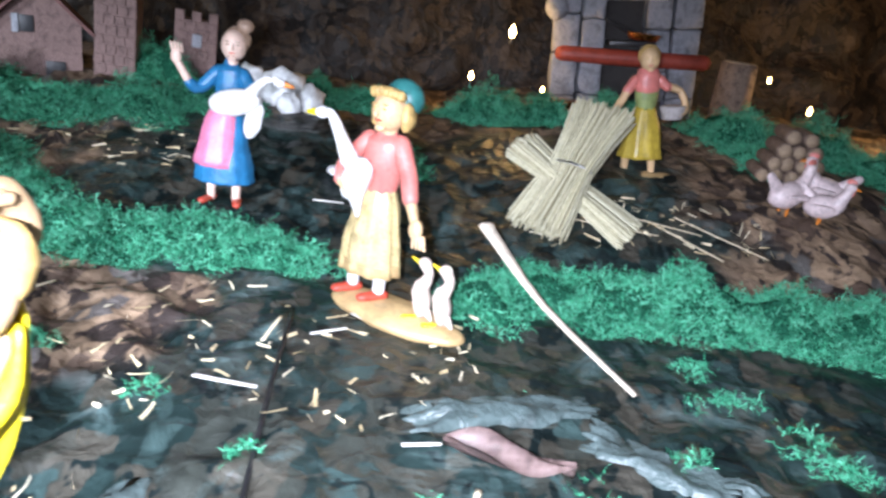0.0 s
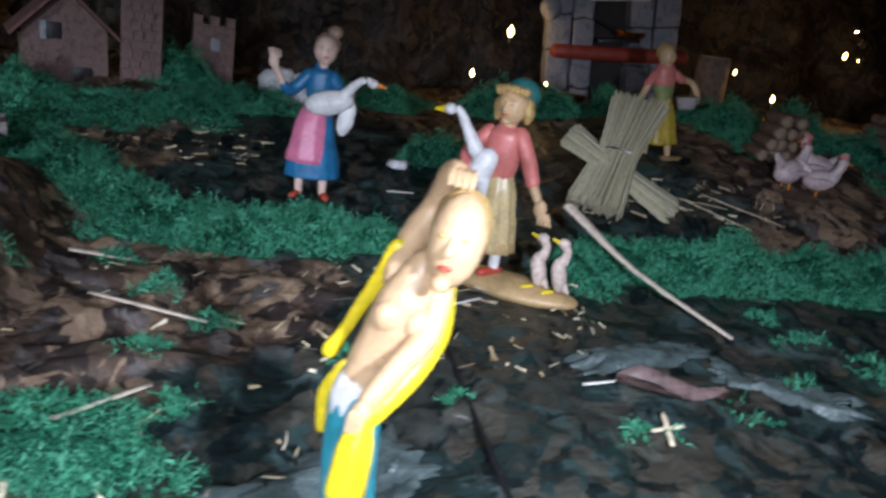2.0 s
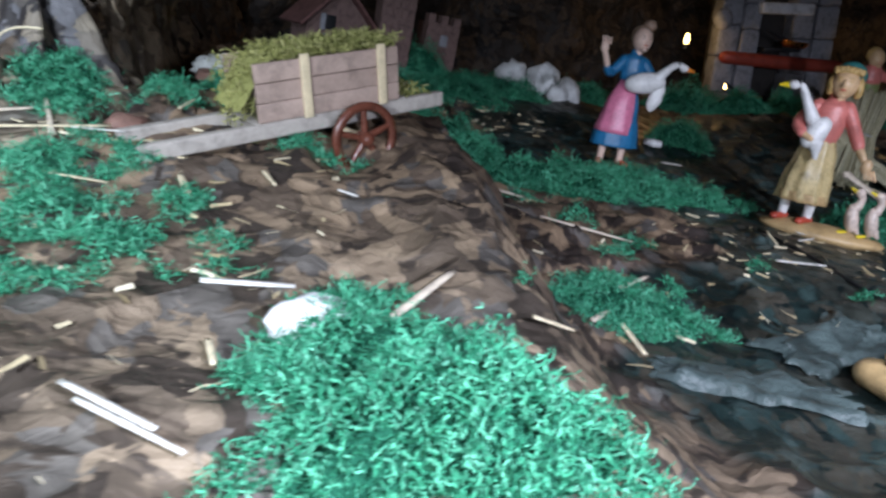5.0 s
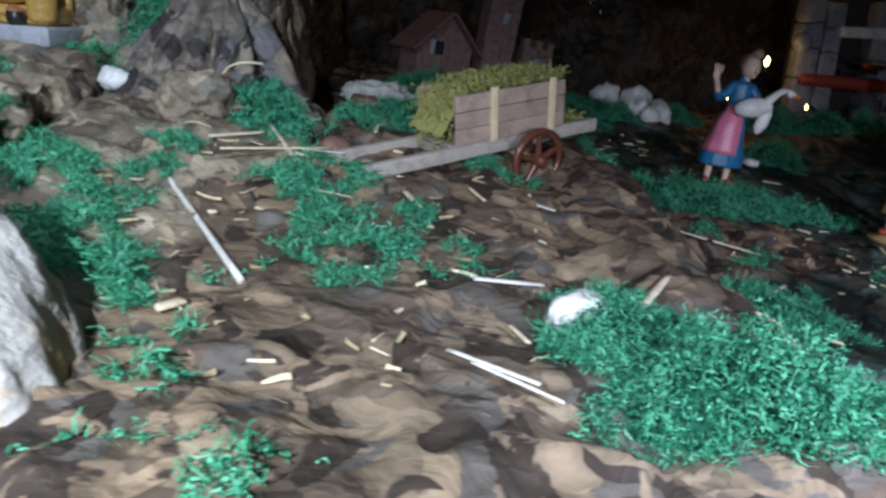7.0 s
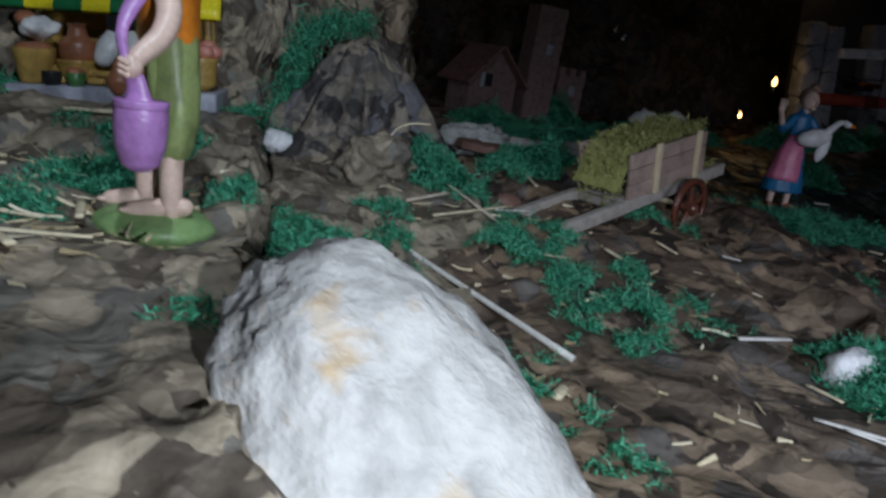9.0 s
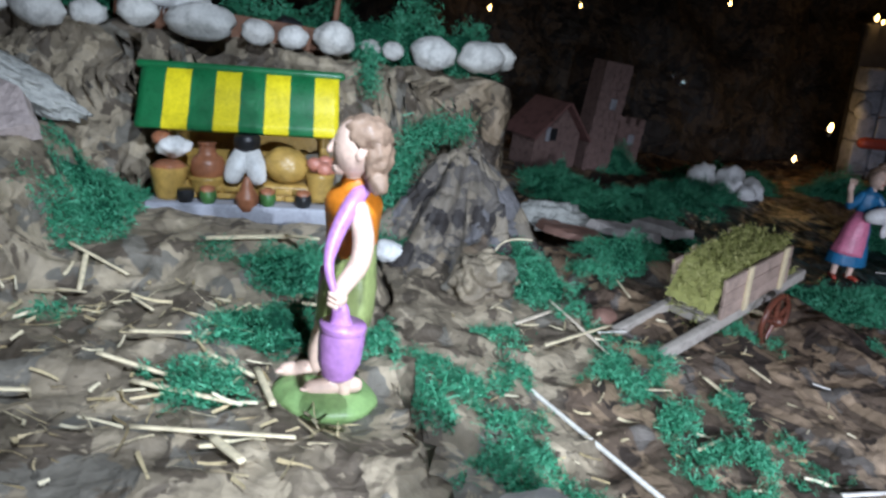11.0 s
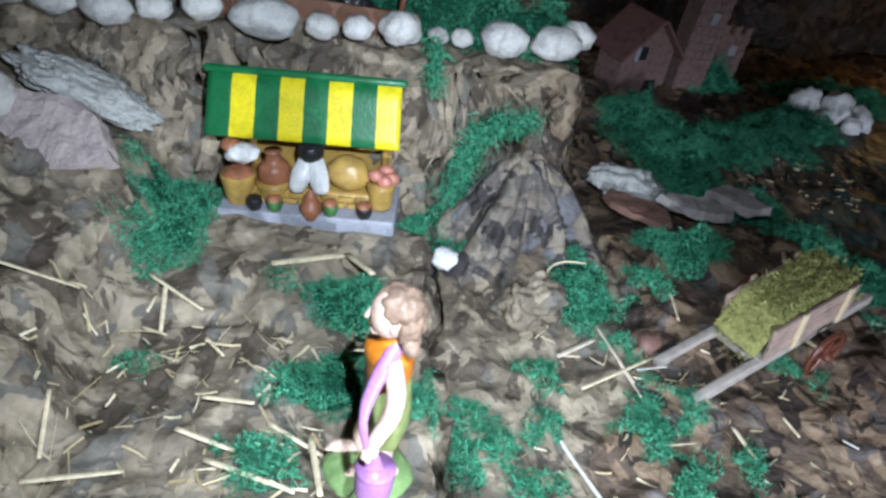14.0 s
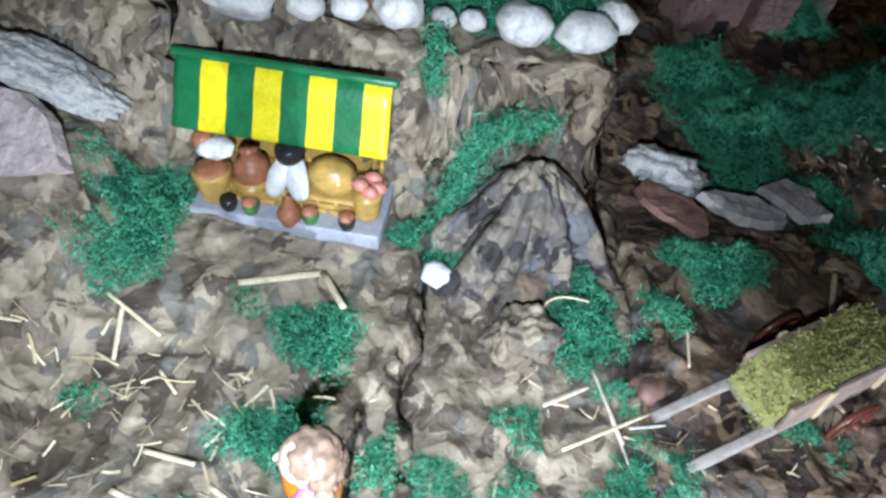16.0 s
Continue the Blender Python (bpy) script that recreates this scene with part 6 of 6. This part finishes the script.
for x0, y0, x1, y1, w, material in (
    (-0.468, 0.118, -0.433, 0.124, 0.0022, WHITESTRAW), (-0.487, 0.036, -0.458, 0.016, 0.0014, WHITESTRAW), (-0.48, 0.026, -0.45, 0.012, 0.0012, WHITESTRAW), (-0.457, 0.078, -0.452, 0.06, 0.0015, PALESTRAW),
    (-0.924, 0.275, -0.883, 0.257, 0.0017, PALESTRAW), (-0.912, 0.27, -0.905, 0.235, 0.002, PALESTRAW), (-0.919, 0.24, -0.9, 0.232, 0.0014, PALESTRAW), (-0.612, 0.238, -0.55, 0.277, 0.0017, PALESTRAW),
    (-0.626, 0.268, -0.595, 0.287, 0.0022, DRIEDREED), (-0.593, 0.3, -0.57, 0.25, 0.0016, DRIEDREED), (-0.379, 0.445, -0.402, 0.387, 0.0026, PALESTRAW), (-0.52, 0.35, -0.522, 0.315, 0.0014, PALESTRAW),
    (-0.82, 0.168, -0.785, 0.155, 0.0018, PALESTRAW), (-0.85, 0.14, -0.8, 0.126, 0.0022, PALESTRAW), (-0.794, 0.166, -0.782, 0.122, 0.0024, PALESTRAW), (-0.87, 0.155, -0.835, 0.148, 0.002, PALESTRAW),
    (-0.862, 0.18, -0.83, 0.176, 0.002, PALESTRAW), (-0.935, 0.11, -0.89, 0.128, 0.002, PALESTRAW), (-0.985, 0.209, -0.95, 0.23, 0.0018, PALESTRAW), (-0.94, 0.16, -0.932, 0.125, 0.0017, PALESTRAW),
    (-0.84, 0.1, -0.77, 0.098, 0.0018, PALESTRAW), (-0.805, 0.095, -0.79, 0.075, 0.003, PALESTRAW), (-0.875, 0.235, -0.86, 0.222, 0.0014, PALESTRAW),
    (-0.3, 0.405, -0.26, 0.41, 0.0025, DRIEDREED), (-0.27, 0.35, -0.2, 0.335, 0.002, DRIEDREED), (-0.275, 0.2, -0.255, 0.22, 0.0026, DRIEDREED), (-0.25, 0.235, -0.215, 0.27, 0.0022, DRIEDREED),
    (-0.256, 0.205, -0.25, 0.18, 0.0022, PALESTRAW), (0.03, 0.226, 0.048, 0.228, 0.0016, PALESTRAW), (0.042, 0.24, 0.036, 0.214, 0.0018, PALESTRAW), (0.008, 0.267, 0.026, 0.267, 0.0014, WHITESTRAW),
    (-0.1, 0.31, -0.066, 0.302, 0.0018, WHITESTRAW), (-0.075, 0.35, -0.07, 0.375, 0.0014, PALESTRAW), (-0.03, 0.395, 0.0, 0.378, 0.002, WHITESTRAW), (-0.05, 0.36, -0.03, 0.37, 0.0014, WHITESTRAW),
    (-0.085, 0.56, -0.06, 0.565, 0.0016, WHITESTRAW), (-0.11, 0.478, -0.095, 0.462, 0.0014, WHITESTRAW), (0.12, 0.56, 0.2, 0.54, 0.0012, PALESTRAW), (0.15, 0.58, 0.24, 0.55, 0.001, PALESTRAW),
    (0.2, 0.56, 0.25, 0.52, 0.0012, PALESTRAW), (0.22, 0.57, 0.29, 0.53, 0.0012, PALESTRAW), (-0.5, 0.225, -0.49, 0.2, 0.0022, PALESTRAW), (-0.42, 0.22, -0.41, 0.214, 0.0014, WHITESTRAW),
    (-0.566, 0.262, -0.54, 0.27, 0.0013, WHITESTRAW), (-0.58, 0.27, -0.565, 0.235, 0.0013, DRIEDREED), (-0.46, 0.235, -0.452, 0.22, 0.0016, PALESTRAW), (-0.59, 0.05, -0.583, 0.06, 0.003, PALESTRAW),
    (-0.54, 0.15, -0.52, 0.16, 0.0016, PALESTRAW), (-0.56, 0.2, -0.53, 0.21, 0.0012, PALESTRAW), (-0.4, 0.09, -0.37, 0.13, 0.0024, DRIEDREED), (-0.345, 0.09, -0.325, 0.1, 0.0018, PALESTRAW),
):
    mx, my = (x0 + x1) / 2, (y0 + y1) / 2
    za, zb = on(x0, y0)[2], on(x1, y1)[2]
    lift = max(0.0, on(mx, my)[2] - (za + zb) / 2) + 0.0012
    w = w * 0.4
    stick("straw", [(x0, y0, za + lift), (mx, my, (za + zb) / 2 + lift), (x1, y1, zb + lift)], [w, w * 1.05, w * 0.85], material, "dry straw piece lying on the cloth", "straw", "straw pieces", 2.1)
stick("curled_straw", [on(-0.636, 0.33, 0.004), (-0.633, 0.331, 0.07), (-0.622, 0.331, 0.079), (-0.606, 0.329, 0.081)], [0.0007, 0.0007, 0.0007, 0.0006], PALESTRAW, "thin curled straw sticking up", "straw", "straw pieces", 1.0)
rng = np.random.RandomState(12)
cx = np.concatenate([rng.uniform(-0.95, -0.74, 170), rng.uniform(-0.68, -0.42, 170), rng.uniform(-0.15, 0.05, 90), rng.uniform(-0.3, -0.1, 60), rng.uniform(0.1, 0.3, 90), rng.uniform(-0.36, -0.2, 90)])
cy = np.concatenate([rng.uniform(0.05, 0.26, 170), rng.uniform(0.0, 0.3, 170), rng.uniform(0.28, 0.42, 90), rng.uniform(0.15, 0.4, 60), rng.uniform(0.52, 0.6, 90), rng.uniform(0.58, 0.68, 90)])
cx, cy = np.append(cx, rng.uniform(-0.97, -0.755, 130)), np.append(cy, rng.uniform(0.07, 0.24, 130))
n = len(cx)
ang = rng.rand(n) * 6.28
v, f = ribbons(np.stack([cx, cy, surface(cx, cy) + 0.002], -1), np.stack([np.cos(ang), np.sin(ang), 0.06 * rng.normal(size=n)], -1), np.where(np.arange(n) < n - 130, rng.uniform(0.003, 0.014, n), rng.uniform(0.008, 0.024, n)), rng.uniform(0.0008, 0.0024, n), 0.1, rng, 3)
v[:, 2] = np.maximum(v[:, 2], surface(v[:, 0], v[:, 1]) + 0.001)
tagged(quads("straw_litter", v, f, STRAW), "scattered chopped straw bits on the cloth", "straw", kind="stuff")

# black tube added for the dark line of a seam and fold in the sheet
stick("black_cable", [on(-0.066, 0.392, 0.002), on(-0.062, 0.33, 0.002), on(-0.058, 0.28, 0.002), on(-0.052, 0.21, 0.002), on(-0.045, 0.12, 0.002), on(-0.03, -0.05, 0.002)], 0.0014, CABLE, "thin black tube added as the dark seam line of the sheet", "cable", flat=1.0)


def dry_leaf(x, y, length, wide, rz, label):
    bm = bmesh.new()
    n, k = 14, 7
    vs = []
    for i in range(n):
        u = i / (n - 1)
        w = wide * math.sin(math.pi * (0.12 + 0.8 * u)) * (1 + 0.12 * math.sin(9 * u))
        vs.append([bm.verts.new(((u - 0.5) * length, (j / (k - 1) - 0.5) * 2 * w, 0.004 + 0.006 * abs(j / (k - 1) - 0.5) + 0.004 * math.sin(7 * u + j))) for j in range(k)])
    for a, b in zip(vs, vs[1:]):
        for j in range(k - 1):
            bm.faces.new((a[j], a[j + 1], b[j + 1], b[j]))
    bmesh.ops.solidify(bm, geom=bm.faces[:], thickness=0.0008)
    ob = part("dry_leaf", bm, LEAFDRY)
    ob.matrix_world = stand(x, y, 0.001, rz)
    tagged(ob, label, "leaf")


dry_leaf(0.056, 0.262, 0.06, 0.0095, -12, "curled reddish-brown dry leaf on the sheet")

# upper terrace: sticks, a white woolly shape, a dark boot-like shape
for x, y in ((-0.955, 0.475), (-0.776, 0.476)):
    stick("wooden_post", [on(x, y, -0.004), on(x + 0.002, y, 0.06), on(x + 0.003, y + 0.002, 0.12)], 0.0028, TWIG, "thin brown stick set upright on the terrace", "post", "terrace posts", 1.0)
bm = bmesh.new()
ball(bm, (0, 0, 0.014), (0.018, 0.012, 0.015), 0, 0.003, 4, None, 70)
ob = part("dark_stone", bm, BLACK)
ob.matrix_world = stand(-0.815, 0.5, 0.0, 15)
tagged(ob, "dark rounded stone among terrace moss", "stone")


# ---- string lights ----
def fairy_light(x, y, z, k, watts):
    th = thing("string_light", pose(x, y, z, 0, 0, 0), "small warm glowing string light bulb", "light", "string lights")
    part("bulb", tube(bmesh.new(), [(0, 0, 0), (0, 0, 0.004 * k), (0, 0, 0.01 * k)], [0.0028 * k, 0.0036 * k, 0.0012 * k], 0, 12), BULB, th, "glowing warm bulb")
    part("socket", tube(bmesh.new(), [(0, 0, -0.009 * k), (0, 0, -0.003 * k)], 0.003 * k, 0, 10, cap=False), CABLE, th)
    if watts:
        glow((x, y - 0.014, z + 0.012), watts * 2.2)


for row in ((0.097, 0.962, 0.158, 1.5, 0.05), (0.137, 0.88, 0.1, 0.8, 0.0), (0.052, 0.97, 0.095, 1.1, 0.02), (0.332, 0.78, 0.075, 0.7, 0.0), (0.506, 0.94, 0.115, 1.0, 0.1), (0.639, 0.99, 0.19, 1.0, 0.12),
            (0.464, 0.99, 0.145, 0.8, 0.0), (0.138, 0.99, 0.352, 1.1, 0.06), (0.152, 0.99, 0.348, 0.8, 0.0), (-0.104, 1.05, 0.338, 0.8, 0.0), (-0.528, 1.05, 0.263, 0.9, 0.03), (-0.372, 1.05, 0.292, 0.7, 0.0)):
    fairy_light(*row[:3], row[3] * 0.8, row[4] * 0.6)
for x, y, z in ((-0.205, 0.985, 0.208), (-0.185, 0.985, 0.195), (0.64, 0.98, 0.235), (0.655, 0.98, 0.215), (0.66, 0.98, 0.19)):
    bm = bmesh.new()
    ball(bm, (0, 0, 0), (0.007, 0.004, 0.006), 0, 0.005, 2, None, 200, x * 30)
    ob = part("tinsel", bm, TINSEL, smooth=False)
    ob.location = (x, y, z)
    tagged(ob, "crumpled shiny silver tinsel on the cloth", "tinsel", "tinsel bits")


def film(x, y, length, wide, rz, seed, label):
    n, k = 34, 20
    s, v = np.meshgrid(np.linspace(-0.5, 0.5, n), np.linspace(-0.5, 0.5, k))
    edge = 1 + 0.25 * lattice(s * 9 + seed, v * 9, 61)
    a = radians(rz)
    px, py = s * length * edge, v * wide * edge
    wx, wy = x + px * math.cos(a) - py * math.sin(a), y + px * math.sin(a) + py * math.cos(a)
    rim = np.clip(np.minimum(0.5 - np.abs(s), 0.5 - np.abs(v)) * 8, 0, 1)
    wz = surface(wx, wy) + 0.0012 + rim * (0.0022 + 0.0028 * folds(wx * 1.3, wy * 1.3, 70 + seed))
    top = np.stack([wx, wy, np.maximum(wz, surface(wx, wy) + 0.001)], -1).reshape(-1, 3)
    ob = new("plastic_film", mesh_from("plastic_film", top.tolist(), grid_faces(n, k), FILM))
    tagged(ob, label, "plastic film", "plastic film pieces")


film(-0.205, 0.148, 0.1, 0.04, -18, 1, "crumpled pale blue-grey plastic film on the ground")
film(-0.125, 0.205, 0.09, 0.045, 25, 2, "crumpled pale blue-grey plastic film on the ground")
film(0.06, 0.305, 0.1, 0.022, 20, 3, "crumpled pale grey-green plastic film on the sheet")
film(0.135, 0.275, 0.08, 0.028, -32, 4, "crumpled pale grey-green plastic film on the sheet")
bm = bmesh.new()
block(bm, (-0.085, 0, 0), (0.085, 0.004, 0.026), 0, 0.0008, None, 0.0006)
ob = part("wooden_board", bm, TWIG)
ob.matrix_world = pose(-0.845, 0.472, 0.182, 0, 1, 3)
tagged(ob, "low reddish-brown wooden board behind the pebbles", "board")


# ---- draped cloth at the end of the terrace ----
def cloth_tent(x0, y0, top, spread, label):
    n, k = 121, 40
    a, s = np.meshgrid(np.linspace(radians(172), radians(372), n), np.linspace(0.0, 1.08, k))
    fold = np.abs(((a * 2.3 + 0.35 * np.sin(a * 3 + s * 2)) % 2) - 1) - 0.5
    crease = np.abs(((a * 6.1 + s * 1.7) % 2) - 1) - 0.5
    reach = spread * (1 + 0.16 * np.sin(2 * a + 0.6)) * (1 + 0.62 * fold * np.minimum(s * 2.2, 1) + 0.2 * crease * np.minimum(s * 1.5, 1))
    x, y = x0 + reach * s * np.cos(a), y0 + reach * s * np.sin(a) * 0.95
    foot = np.minimum(lie(x, y), top - 0.01) - 0.003
    z = foot + (top - foot) * np.clip(1.0 - s, 0, 1) ** 0.92
    z = z + 0.006 * folds(x * 1.2 + z * 0.6, y * 1.2 + z * 0.4, 91) * np.clip(s * 4, 0.2, 1)
    ob = new("draped_cloth", mesh_from("draped_cloth", np.stack([x, y, z], -1).reshape(-1, 3).tolist(), grid_faces(n, k), GREYCLOTH))
    thick = ob.modifiers.new("thickness", "SOLIDIFY")
    thick.thickness = 0.0008
    tagged(ob, label, "cloth")


cloth_tent(-0.656, 0.405, 0.134, 0.066, "grey camouflage cloth draped in a peak against the bank")


def white_robe():
    bm = bmesh.new()
    tube(bm, [(0, 0, 0.0), (0.001, 0, 0.02), (0.003, 0, 0.05), (0.003, 0, 0.085)], [0.0245, 0.0225, 0.0185, 0.01], 0, 40, 0.6, cap=False, ridge=0.1, waves=7)
    rng = random.Random(8)
    for i in range(34):
        a = 2 * math.pi * i / 34
        x, y = 0.0215 * math.cos(a), 0.0128 * math.sin(a)
        tube(bm, [(x, y, 0.001), (x * 1.06 + rng.uniform(-0.001, 0.001), y * 1.05, -0.004 - rng.random() * 0.003)], [0.0005, 0.0003], 0, 5, cap=False, sub=1)
    ob = part("draped_white_cloth", bm, WHITE)
    ob.matrix_world = stand(-0.905, 0.474, 0.021, 6)
    tagged(ob, "white cloth with a frayed hem standing on the terrace", "cloth")


white_robe()
